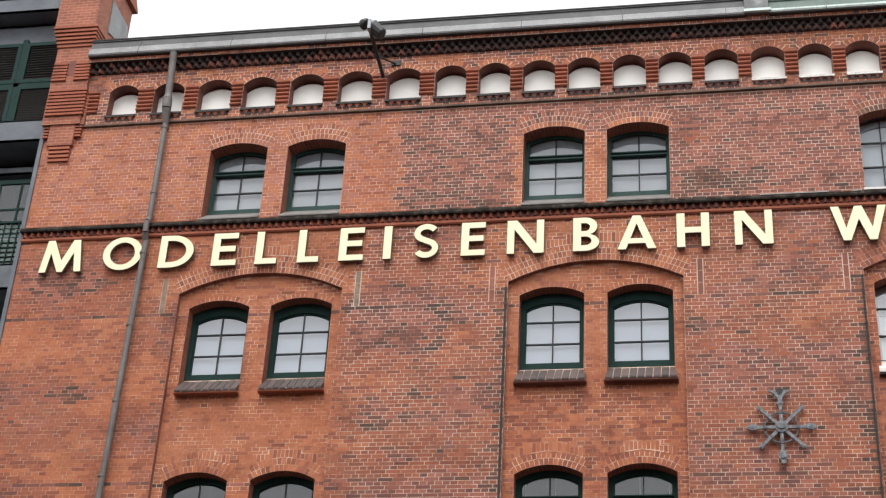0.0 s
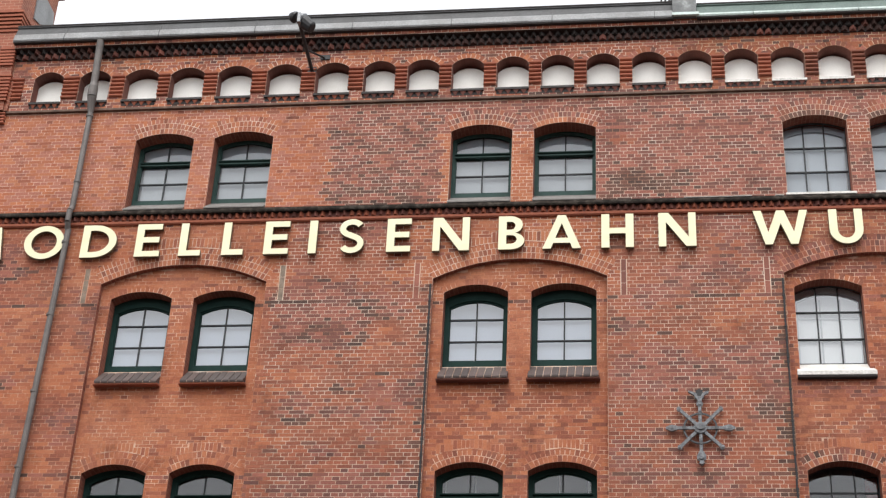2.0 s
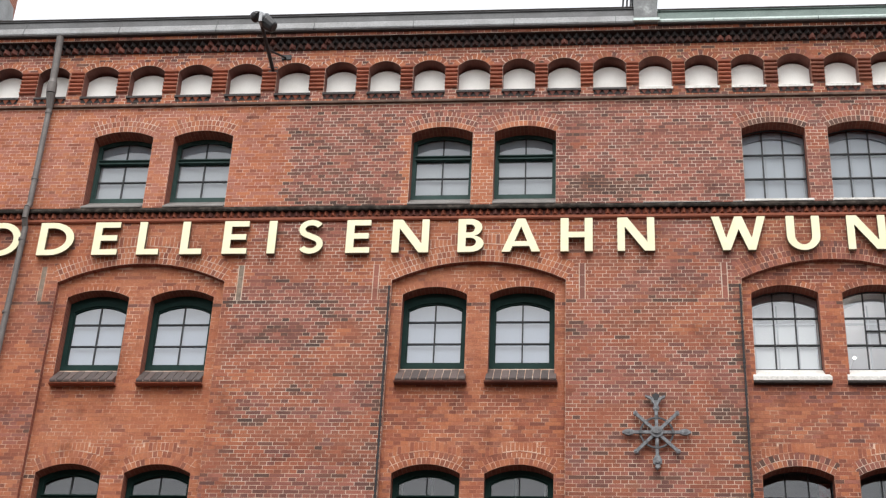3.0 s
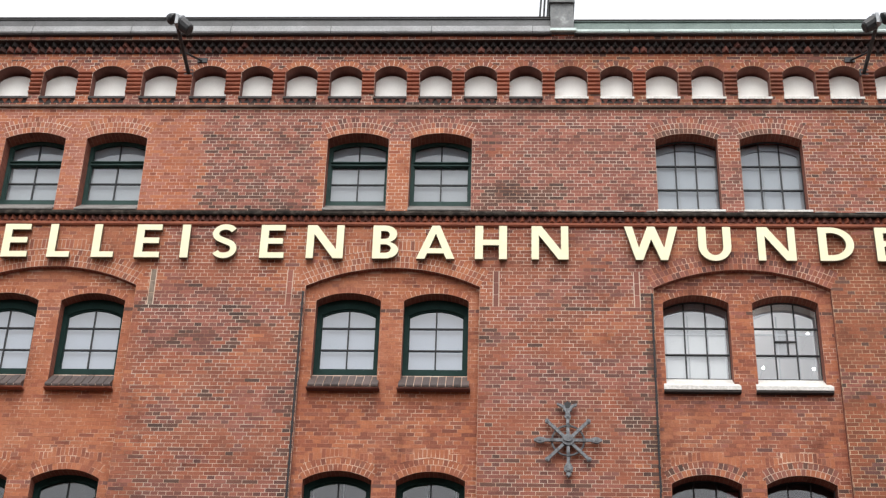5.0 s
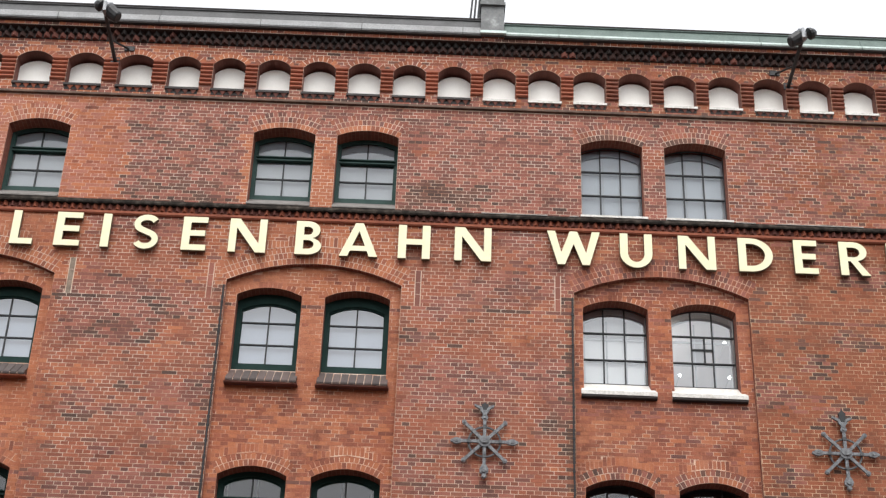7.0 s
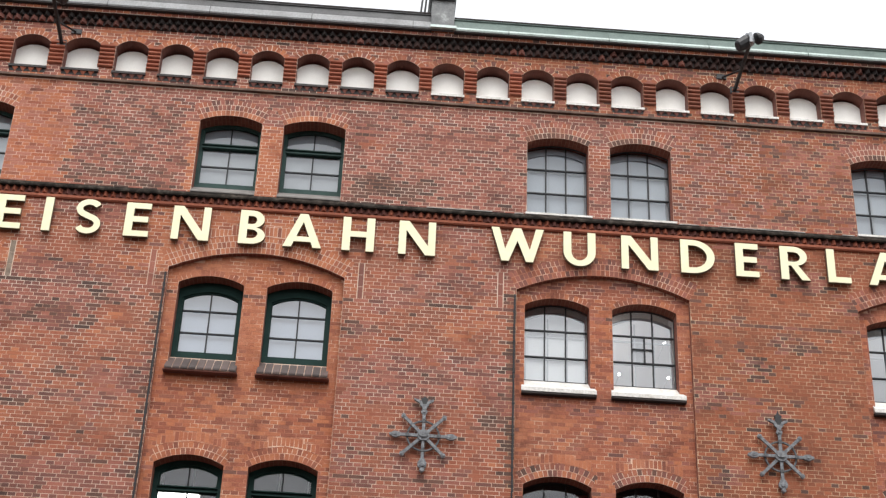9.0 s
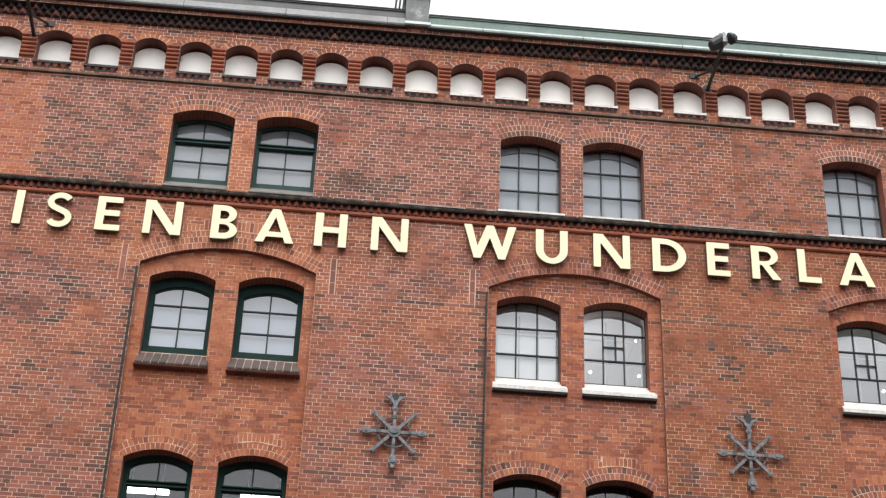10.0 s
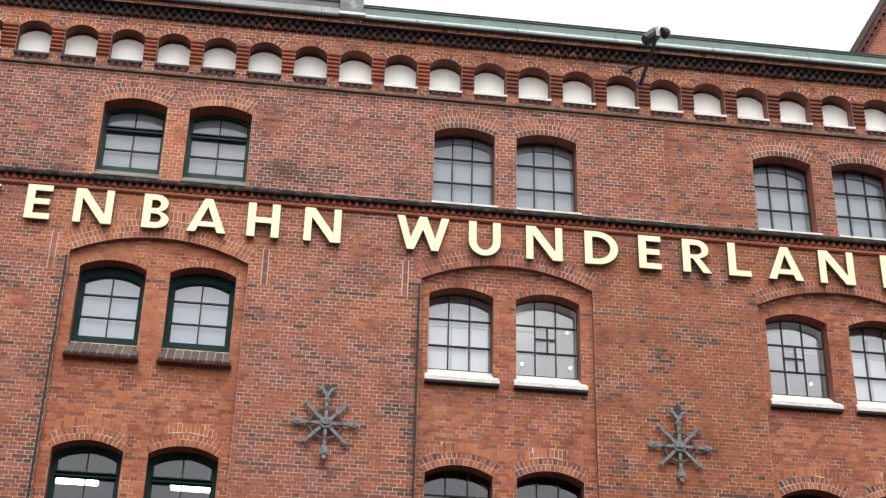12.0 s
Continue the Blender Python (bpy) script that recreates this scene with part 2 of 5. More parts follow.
def glass_mat(name, ior):
    m, n, l, b = nodes_of(name)
    n.remove(b)
    clear, gloss, mixer, fr = n.new("ShaderNodeBsdfTransparent"), n.new("ShaderNodeBsdfGlossy"), n.new("ShaderNodeMixShader"), n.new("ShaderNodeFresnel")
    clear.inputs[0].default_value = (0.93, 0.95, 0.96, 1)
    gloss.inputs["Roughness"].default_value = 0.03
    fr.inputs[0].default_value = ior
    l.new(fr.outputs[0], mixer.inputs[0]), l.new(clear.outputs[0], mixer.inputs[1]), l.new(gloss.outputs[0], mixer.inputs[2])
    l.new(mixer.outputs[0], n["Material Output"].inputs[0])
    return m


glass = glass_mat("window_glass", 1.95)
coated_glass = glass_mat("coated_double_glazing", 3.0)
steel_glass = glass_mat("clean_double_glazing", 3.1)
old_glass = glass_mat("plain_double_glazing", 2.2)


def lamp_mat(name, colour, power):
    m, n, l, b = nodes_of(name)
    b.inputs["Emission Color"].default_value, b.inputs["Emission Strength"].default_value = (*colour, 1), power
    return m


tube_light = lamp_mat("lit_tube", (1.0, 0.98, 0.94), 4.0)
bulb_light = lamp_mat("lit_bulb", (1.0, 0.98, 0.95), 7.0)


# ---- mesh building ----
class Shape:
    """Vertices and faces of one mesh."""

    def __init__(self):
        self.v, self.f, self.m = [], [], []

    def face(self, pts, mat=0):
        k = len(self.v)
        self.v += [tuple(q) for q in pts]
        self.f.append(tuple(range(k, k + len(pts))))
        self.m.append(mat)

    def solid(self, front, back, mat=0, caps=(True, True), side=None):
        """A prism between two outlines of equal length."""
        k, c = len(self.v), len(front)
        self.v += [tuple(q) for q in front] + [tuple(q) for q in back]
        if caps[0]:
            self.f.append(tuple(range(k, k + c))), self.m.append(mat)
        if caps[1]:
            self.f.append(tuple(range(k + 2 * c - 1, k + c - 1, -1))), self.m.append(mat)
        for i in range(c):
            j = (i + 1) % c
            self.f.append((k + i, k + c + i, k + c + j, k + j)), self.m.append(mat if side is None else side)

    def box(self, x0, x1, y0, y1, z0, z1, mat=0):
        self.solid([(x0, y0, z0), (x1, y0, z0), (x1, y0, z1), (x0, y0, z1)], [(x0, y1, z0), (x1, y1, z0), (x1, y1, z1), (x0, y1, z1)], mat)

    def plate(self, outline, y0, y1, mat=0, side=None):
        """An upright plate: outline in x, z, from y0 (front) to y1."""
        self.solid([(x, y0, z) for x, z in outline], [(x, y1, z) for x, z in outline], mat, side=side)

    def profile(self, pts, x0, x1, mat=0):
        """A bar along x with a y, z section."""
        self.solid([(x0, y, z) for y, z in pts], [(x1, y, z) for y, z in pts], mat)

    def tube(self, a, b, r, sides=10, r2=None, mat=0):
        a, b = Vector(a), Vector(b)
        q = (b - a).to_track_quat("Z", "Y")
        ring = [Vector((math.cos(2 * math.pi * i / sides), math.sin(2 * math.pi * i / sides), 0)) for i in range(sides)]
        self.solid([a + q @ (v * r) for v in ring], [b + q @ (v * (r if r2 is None else r2)) for v in ring], mat)

    def mesh(self, name, mats, smooth=False):
        me = bpy.data.meshes.new(name)
        me.from_pydata(self.v, [], self.f)
        for m in mats:
            me.materials.append(m)
        me.polygons.foreach_set("material_index", self.m)
        if smooth:
            me.polygons.foreach_set("use_smooth", [True] * len(self.f))
        if len(self.f) == 1:
            return me
        bm = bmesh.new()
        bm.from_mesh(me)
        bmesh.ops.recalc_face_normals(bm, faces=bm.faces)
        bm.to_mesh(me)
        bm.free()
        return me


def part(name, shape, mats, parent=None, label="", smooth=False, at=None):
    me = shape if isinstance(shape, bpy.types.Mesh) else shape.mesh(name, mats if isinstance(mats, (list, tuple)) else [mats], smooth)
    ob = new(name, me)
    if parent:
        ob.parent = parent
    if at:
        ob.location = at
    return tagged(ob, label) if label else ob


# ---- plan of the facade (x along it, y into it, z up) ----
RECESS_W, RECESS_D = 3.25, 0.12
BAYS = [-6.44, 0.0, 6.456, 12.90]
WIN = [(0.205, 1.415), (1.84, 3.05)]
NUDGE = [0.0, 0.0, -0.035, -0.035]
LEFT, RIGHT = -9.94, 22.0
U_SILL, U_SPRING, U_RISE = 17.64, 19.37, 0.145
L_SILL, L_SPRING, L_RISE = 14.10, 15.80, 0.16
V_SILL, V_SPRING, V_RISE = 10.52, 12.22, 0.175
REC_BASE, REC_SPRING, REC_RISE = 9.6, 16.04, 0.40
BAND_Z, STRING_Z = 17.33, 20.10
COURSE, HEAD = 0.0755, 0.138
BED, PERP = 0.0088, 0.0102      # joint widths
PANELS = [-8.32, -7.32, -6.31, -5.34, -4.33, -3.30, -2.28, -1.32] + [-0.42 + 0.905 * k for k in range(24)]


def arc(w, rise):
    """Radius, depth of the centre below the spring line."""
    r = (w * w / 4 + rise * rise) / (2 * rise)
    return r, r - rise


def arc_z(x, xl, xr, spring, rise):
    r, d = arc(xr - xl, rise)
    return spring - d + math.sqrt(max(r * r - (x - (xl + xr) / 2) ** 2, 0))


def arch_outline(xl, xr, zb, spring, rise, n=12):
    top = [(xr + (xl - xr) * k / n, 0) for k in range(n + 1)]
    return [(xl, zb), (xr, zb)] + [(x, arc_z(x, xl, xr, spring, rise)) for x, _ in top]


def pierced(s, x0, x1, z0, z1, y, op, depth, face=0, cheek=1, bottom=True):
    """One rectangle of wall with an arched opening of that depth through it."""
    xl, xr, zb, spring, rise = op
    for a, b, c, d in ((x0, xl, z0, z1), (xr, x1, z0, z1), (xl, xr, z0, zb)):
        if b - a > 1e-4 and d - c > 1e-4:
            s.face([(a, y, c), (b, y, c), (b, y, d), (a, y, d)], face)
    o = arch_outline(xl, xr, zb, spring, rise)
    for (xa, za), (xb, zb2) in zip(o[2:], o[3:]):
        s.face([(xb, y, zb2), (xa, y, za), (xa, y, z1), (xb, y, z1)], face)
    ring = o[1:] + o[:1]
    for (xa, za), (xb, zb2) in zip(ring, ring[1:]):
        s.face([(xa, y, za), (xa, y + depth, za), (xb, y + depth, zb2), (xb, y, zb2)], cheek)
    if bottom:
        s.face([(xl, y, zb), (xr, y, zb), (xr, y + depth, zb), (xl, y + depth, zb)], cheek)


U_OPS = [(bx + d + a, bx + d + b, U_SILL, U_SPRING, U_RISE) for bx, d in zip(BAYS, NUDGE) for a, b in WIN]
L_OPS = [(bx + d + a, bx + d + b, L_SILL, L_SPRING - (0.035 if bx < -1 else 0), L_RISE) for bx, d in zip(BAYS, NUDGE) for a, b in WIN]
V_OPS = [(bx + d + a, bx + d + b, V_SILL, V_SPRING - (0.03 if bx < -1 else 0), V_RISE) for bx, d in zip(BAYS, NUDGE) for a, b in WIN]
R_OPS = [(bx, bx + RECESS_W, REC_BASE, REC_SPRING, REC_RISE) for bx in BAYS]
SET = 0.0018          # how far the joints lie behind the brick faces

# ---- walls ----
w = Shape()
edges = [LEFT] + [(a[1] + b[0]) / 2 for a, b in zip(U_OPS, U_OPS[1:])] + [RIGHT]
edges[2] = -2.35
for k, op in enumerate(U_OPS):
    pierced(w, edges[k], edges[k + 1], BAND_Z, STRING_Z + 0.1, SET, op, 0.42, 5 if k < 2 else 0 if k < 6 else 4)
edges = [LEFT] + [(a[1] + b[0]) / 2 for a, b in zip(R_OPS, R_OPS[1:])] + [RIGHT]
edges[1], edges[2] = -3.05, 6.3
for k, op in enumerate(R_OPS):
    pierced(w, edges[k], edges[k + 1], 0.0, BAND_Z, SET, op, RECESS_D, 2 if k < 1 else 0 if k < 2 else 4)
    x0, x1 = op[0], op[1]
    mid = x0 + (WIN[0][1] + WIN[1][0]) / 2
    for j in (0, 1):
        a, b = (x0, mid) if j == 0 else (mid, x1)
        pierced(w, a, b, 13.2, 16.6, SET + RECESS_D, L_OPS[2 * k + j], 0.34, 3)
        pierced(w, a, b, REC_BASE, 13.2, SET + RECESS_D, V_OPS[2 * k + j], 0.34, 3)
inner = [LEFT] + [(a[1] + b[0]) / 2 for a, b in zip(U_OPS, U_OPS[1:])] + [RIGHT]
for k in range(8):
    pierced(w, inner[k], inner[k + 1], 16.9, 20.3, SET + 0.42, U_OPS[k], 0.002, 1, 1)
    pierced(w, inner[k], inner[k + 1], 13.2, 16.9, SET + 0.46, L_OPS[k], 0.002, 1, 1)
    pierced(w, inner[k], inner[k + 1], 0.0, 13.2, SET + 0.46, V_OPS[k], 0.002, 1, 1)
wall = part("wall_south", w, [mortar_pale, shaded_reveal, mortar_red, mortar_faint, mortar_brown, mortar_pink])
tagged(wall, "red brick warehouse wall with pale mortar joints", "wall", kind="structure")

# ---- courses of bricks ----
def blocked(za, zt, ops, ring, slots):
    z, out = (za + zt) / 2, [(a, b) for a, b, c, d in slots if c < (za + zt) / 2 < d]
    for xl, xr, zb, spring, rise in ops:
        if zb - 0.01 < z <= spring:
            out.append((xl, xr))
        elif z > spring:
            r, d = arc(xr - xl, rise)
            zc, c = spring - d, (xl + xr) / 2
            h2 = (r + ring) ** 2 - (zt - zc) ** 2
            if h2 > 0:
                half = min(math.sqrt(h2), (za - zc) * (xr - xl) / 2 / d)
                out.append((c - half, c + half))
    return sorted(out)


SOOT = [(-2.45, 13.35, 0.42, 0.38), (-1.60, 13.75, 0.3, 0.12), (-1.85, 14.75, 0.9, 0.25), (-0.9, 15.3, 0.6, 0.3), (-8.7, 16.3, 0.8, 0.22),
        (-8.2, 13.9, 0.5, 0.2), (10.9, 14.7, 0.3, 0.3), (5.9, 13.2, 0.25, 0.2), (3.6, 15.0, 0.3, 0.15),
        (4.86, 13.62, 0.28, 0.12), (11.2, 13.75, 0.22, 0.2), (11.6, 15.2, 0.5, 0.25)]


def kind_of(x, z, y):
    """Which clay: 0 clean orange, 1 red, 2 purple repairs, 3 dark and sooty, 4 brown, 5 rose."""
    q = noise.noise((x * 0.5, z * 0.75, 3.1)) + 0.4 * noise.noise((x * 1.7, z * 2.6, 7.7))
    u = random.random()
    if any(abs(z - b) < 0.04 for b in (15.582, 12.062)):
        return 3 if u < 0.4 else 2
    if y > 0.05:
        if x > 6:
            if z > 16.0 or 13.55 < z < 13.9:
                return 2 if u < 0.4 else 1
            return 0 if u < 0.35 + 0.4 * q else (1 if u < 0.95 else 2)
        return 0 if u < (0.45 if x > -1 and z < 13.7 else 0.88) else 1
    if z < 15.9 and any(0 < b - x < 0.32 and u < 0.8 * (1 - (b - x) / 0.32) for b in BAYS[1:3]):
        return 3
    if z > 20.13:
        if x > 5:
            return 3 if u > 0.86 else (2 if u > 0.6 - 0.3 * q else 4)
        return 3 if u > 0.95 else (0 if u < 0.3 and x < -1 else 2 if q + u > 0.45 else 1)
    if z > BAND_Z and x > 9.3:
        return 3 if u > 0.92 else (2 if u > 0.36 - 0.3 * q else 4 if u > 0.15 else 1)
    if z > BAND_Z:
        edge = 0.25 * noise.noise((z * 2.2, 0.3, x * 0.2))
        if x < -2.32 + edge or (z < 19.45 + edge and (0.02 + 0.4 * edge < x < 0.3 or 1.3 < x < 1.9)):
            return (5 if u < 0.4 and x < -2 else 0) if u < 0.88 else 1
        if x < 0:
            if z < 18.1 + edge:
                return 3 if u < 0.55 else 2
            return 2 if u < 0.8 else (3 if u < 0.9 else 1)
        v = q + 0.25 * (u - 0.5)
        return 3 if (v > 0.6 and x < 9) or u > (0.95 if x < 9 else 0.92) else (2 if v > -0.32 else 1)
    if z > 15.9 and (-7.2 < x < -2.75 + 0.3 * q or -0.85 + 0.4 * q < x < 3.3 + 0.5 * q):
        return 0 if u < 0.75 else (1 if u < 0.95 else 2)
    for a, b, rx, rz in SOOT:
        d = ((x - a) / rx) ** 2 + ((z - b) / rz) ** 2
        if d < 1.0 + 1.3 * q and u < 0.8:
            return 3 if u < 0.38 else 2
    v = q + 0.3 * (u - 0.5)
    if x > 9.6:
        return 3 if u > 0.94 - 0.12 * q else (2 if v > 0.3 else 4)
    if x < -6.5:
        return 2 if v > 0.3 else (1 if v > -0.1 else 0)
    if u > 0.985:
        return 3
    return 2 if v > (0.2 if x < 0.5 and z < 14.7 else 0.02 if x < 0.5 else 0.12) else (1 if v > -0.5 or u > 0.4 else 0)


SOLO_X, SOLO_Z = (3.3, 6.4), (12.5, 13.75)


def lay(s, solo, x0, x1, z0, z1, y, ops, ring, within=None, slots=()):
    full0, full1 = x0, x1
    for row in range(round(z0 / COURSE), round(z1 / COURSE)):
        za, zb = row * COURSE, (row + 1) * COURSE - BED
        gaps = blocked(za, zb, ops, ring, slots)
        if within and zb > within[3]:
            r, d = arc(within[1] - within[0], within[4])
            h2 = r * r - (zb - within[3] + d) ** 2
            half = math.sqrt(h2) if h2 > 0 else 0
            c = (within[0] + within[1]) / 2
            x0, x1 = max(full0, c - half), min(full1, c + half)
        header = row % 2
        step = HEAD if header else 2 * HEAD
        shift = HEAD / 2 if header else (HEAD if row % 4 == 2 else 0)
        k = math.floor((x0 - shift) / step)
        while k * step + shift < x1:
            pieces = [(max(x0, k * step + shift), min(x1, (k + 1) * step + shift - PERP))]
            for g0, g1 in gaps:
                pieces = [q for a, b in pieces for q in ((a, min(b, g0 - 0.004)), (max(a, g1 + 0.004), b)) if q[1] - q[0] > 0.002]
            for a, b in pieces:
                if b - a < 0.002:
                    continue
                c, m = (a + b) / 2, kind_of((a + b) / 2, za, y)
                f = y + random.uniform(-0.001, 0.0004)
                full = abs(b - a - (step - PERP)) < 1e-6
                if full and SOLO_X[0] < c < SOLO_X[1] and SOLO_Z[0] < za < SOLO_Z[1] and y < 0.05:
                    solo.append((c, f, (za + zb) / 2, header, m))
                    continue
                j = [random.uniform(-0.003, 0.003) for _ in range(4)]
                v = [(a, f, za + j[0]), (b, f + j[3] * 0.3, za + j[1]), (b, f + j[3] * 0.3, zb + j[2]), (a, f, zb + j[1])]
                s.solid(v, [(p, y + 0.02, r) for p, _, r in v], m, caps=(True, False))
            k += 1


def voussoirs(op, rings, y, size=0.128):
    """The joint bed of a segmental arch, and the outline and clay slot of each of its bricks."""
    xl, xr, zb, spring, rise = op
    r, d = arc(xr - xl, rise)
    c, zc = (xl + xr) / 2, spring - d
    half = math.asin((xr - xl) / 2 / r)
    n, bed, bricks = 16, [], []
    for i in range(n):
        a, b = -half + 2 * half * i / n, -half + 2 * half * (i + 1) / n
        bed.append([(c + math.sin(t) * g, y + 0.001, zc + math.cos(t) * g) for t, g in ((a, r), (b, r), (b, r + rings * size), (a, r + rings * size))])
    for k in range(rings):
        r0, r1 = r + k * size + 0.004, r + (k + 1) * size - 0.008
        n = max(8, round(2 * half * r0 / 0.082))
        for i in range(n):
            a, b = -half + 2 * half * i / n + 0.006 / r0, -half + 2 * half * (i + 1) / n - 0.006 / r0
            bricks.append((k, [(c + math.sin(t) * g, zc + math.cos(t) * g) for t, g in ((a, r0), (b, r0), (b, r1), (a, r1))]))
    return bed, bricks


def voussoir(s, o, y, mat):
    f = y - 0.001 + random.uniform(-0.001, 0.001)
    s.solid([(a, f, b) for a, b in o], [(a, y + 0.02, b) for a, b in o], mat, caps=(True, False))


def brickwork():
    solo, s = [], Shape()
    lay(s, solo, LEFT, 17.6, BAND_Z + 0.3, STRING_Z, 0.0, U_OPS, 0.384)
    slots = [(bx - 0.36, bx - 0.245, 15.62, 16.38) for bx in BAYS] + [(bx + RECESS_W + 0.245, bx + RECESS_W + 0.36, 15.62, 16.38) for bx in BAYS]
    slots = [q for q in slots if q[0] < 9]
    lay(s, solo, LEFT, 17.6, 11.0, BAND_Z, 0.0, R_OPS, 0.384, slots=slots)
    for a, b, c, d in slots:
        for k in range(3):
            z = c + 0.006 + (d - c) / 3 * k
            s.box(a + 0.012, b - 0.012, random.uniform(-0.001, 0.001), 0.02, z, z + (d - c) / 3 - 0.008, 6 if a < -2 else 2)
    for k, bx in enumerate(BAYS):
        lay(s, solo, bx + 0.005, bx + RECESS_W - 0.005, 12.78, 16.40, RECESS_D, L_OPS[2 * k:2 * k + 2], 0.128, within=R_OPS[k])
        lay(s, solo, bx + 0.005, bx + RECESS_W - 0.005, 11.0, 12.78, RECESS_D, V_OPS[2 * k:2 * k + 2], 0.256)
    part("brick_courses", s, brick_mats + [mortar_grey], wall, "red, orange and purple bricks in cross bond")["kind"] = "stuff"
    for ops, rings, y, nm in ((U_OPS, 3, 0.0, "window_arch"), (L_OPS, 1, RECESS_D, "window_arch"), (V_OPS, 2, RECESS_D, "window_arch"), (R_OPS, 3, 0.0, "recess_arch")):
        for i, op in enumerate(ops):
            early = i < (4 if len(ops) == 8 else 2)
            clays = [0, 0, 1] if early else ([1, 1, 2, 2] if y == 0 else [1, 0, 1] if ops is L_OPS else [1, 0, 2])
            bed, bricks = voussoirs(op, rings, y)
            b = Shape()
            for f in bed:
                b.face(f)
            bed_ob = part(nm, b, mortar_faint if ops is L_OPS or (ops is V_OPS and i < 4) or (ops is R_OPS and i > 1) else mortar_arch, wall, "segmental arch of bricks on edge")
            for ring, o in bricks:
                v = Shape()
                voussoir(v, o, y, 0)
                part("brick", v, brick_solo[random.choice(([0, 1, 5] if i < 2 else [0, 0, 1] if i < 4 and ring == 0 else [2, 3, 3] if ring == 0 else [1, 2, 2]) if ops is U_OPS else [2, 3, 1] if ops is V_OPS and i > 3 and ring == 1 else clays)], bed_ob)
    for op, rings, half, rise in [(q, 2, 0.6, 0.16) for q in V_OPS] + [(q, 3, 1.0, 0.2) for q in R_OPS[:2]]:
        soldiers(op, rings, half, rise, RECESS_D if rings == 2 else 0.0)
    return solo


def soldiers(op, rings, half, rise, y):
    """Upright bricks that level up the crown of an arch, stepped down to the sides."""
    xl, xr, _, spring, r0 = op
    r, d = arc(xr - xl, r0)
    c, zc, R = (xl + xr) / 2, spring - d, r + rings * 0.128 + 0.004
    top = zc + R + rise
    bed = Shape()
    bed.plate([(c + half * math.sin(t), zc + math.sqrt(R * R - (half * math.sin(t)) ** 2)) for t in (1.57, 0.8, 0, -0.8, -1.57)]
              + [(c - half, top - 0.55 * rise), (c - 0.55 * half, top - 0.55 * rise), (c - 0.55 * half, top), (c + 0.55 * half, top), (c + 0.55 * half, top - 0.55 * rise), (c + half, top - 0.55 * rise)], y - 0.0022, y + 0.005)
    ob = part("levelling_course", bed, mortar_faint if rings == 2 else mortar_arch, wall, "upright bricks over the arch crown")
    n = round(2 * half / 0.0755)
    for k in range(n):
        a, b = c - half + 2 * half * k / n + 0.005, c - half + 2 * half * (k + 1) / n - 0.005
        m = (a + b) / 2 - c
        z0, z1 = zc + math.sqrt(R * R - m * m) + 0.004, (top if abs(m) < 0.55 * half else top - 0.55 * rise) - 0.008
        if z1 - z0 > 0.03:
            q = Shape()
            q.box(a, b, y - 0.0032 + random.uniform(-0.0006, 0.0006), y + 0.004, z0, z1)
            part("brick", q, brick_solo[random.choice([0, 0, 1])], ob)


solo_bricks = brickwork()

# ---- ledge with dentils between the storeys ----
def ledge():
    top = Shape()
    top.profile([(0.03, 17.53), (-0.13, 17.53), (-0.14, 17.56), (-0.12, 17.625), (0.03, 17.66)], LEFT - 0.03, RIGHT)
    ob = part("ledge", top, ledge_mat)
    tagged(ob, "dark weathered stone ledge running along the brick wall", "ledge", kind="structure")
    band = Shape()
    band.profile([(0.03, 17.335), (-0.035, 17.335), (-0.06, 17.36), (-0.06, 17.405), (-0.03, 17.43), (0.03, 17.43)], LEFT - 0.01, RIGHT)
    part("moulding", band, moulded, ob, "red moulded brick strip")
    teeth = Shape()
    x = LEFT + 0.06
    while x < 17.6:
        teeth.solid([(x - 0.05, -0.03, 17.43), (x, -0.10, 17.43), (x + 0.05, -0.03, 17.43)], [(x - 0.05, -0.03, 17.53), (x, -0.10, 17.53), (x + 0.05, -0.03, 17.53)], random.choice([0, 0, 1]))
        x += 0.142
    part("dentils", teeth, [moulded, sooty], ob, "row of small angled brick teeth")["kind"] = "stuff"
    # Backing strip is darker than most of the teeth in front of it.
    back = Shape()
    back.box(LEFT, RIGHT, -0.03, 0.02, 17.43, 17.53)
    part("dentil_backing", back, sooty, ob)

    for a, b in ((4.7, 6.55), (9.55, 12.95), (15.9, 17.5)):
        f = Shape()
        x = a
        while x < b:
            d = random.uniform(0.15, 0.5)
            if random.random() < 0.8:
                f.profile([(-0.05, 17.64), (-0.132, 17.622), (-0.136, 17.634), (-0.05, 17.655)], x, min(x + d, b))
            x += d
        part("ledge_flashing", f, white_sill, ob, "worn pale flashing on the ledge")


ledge()

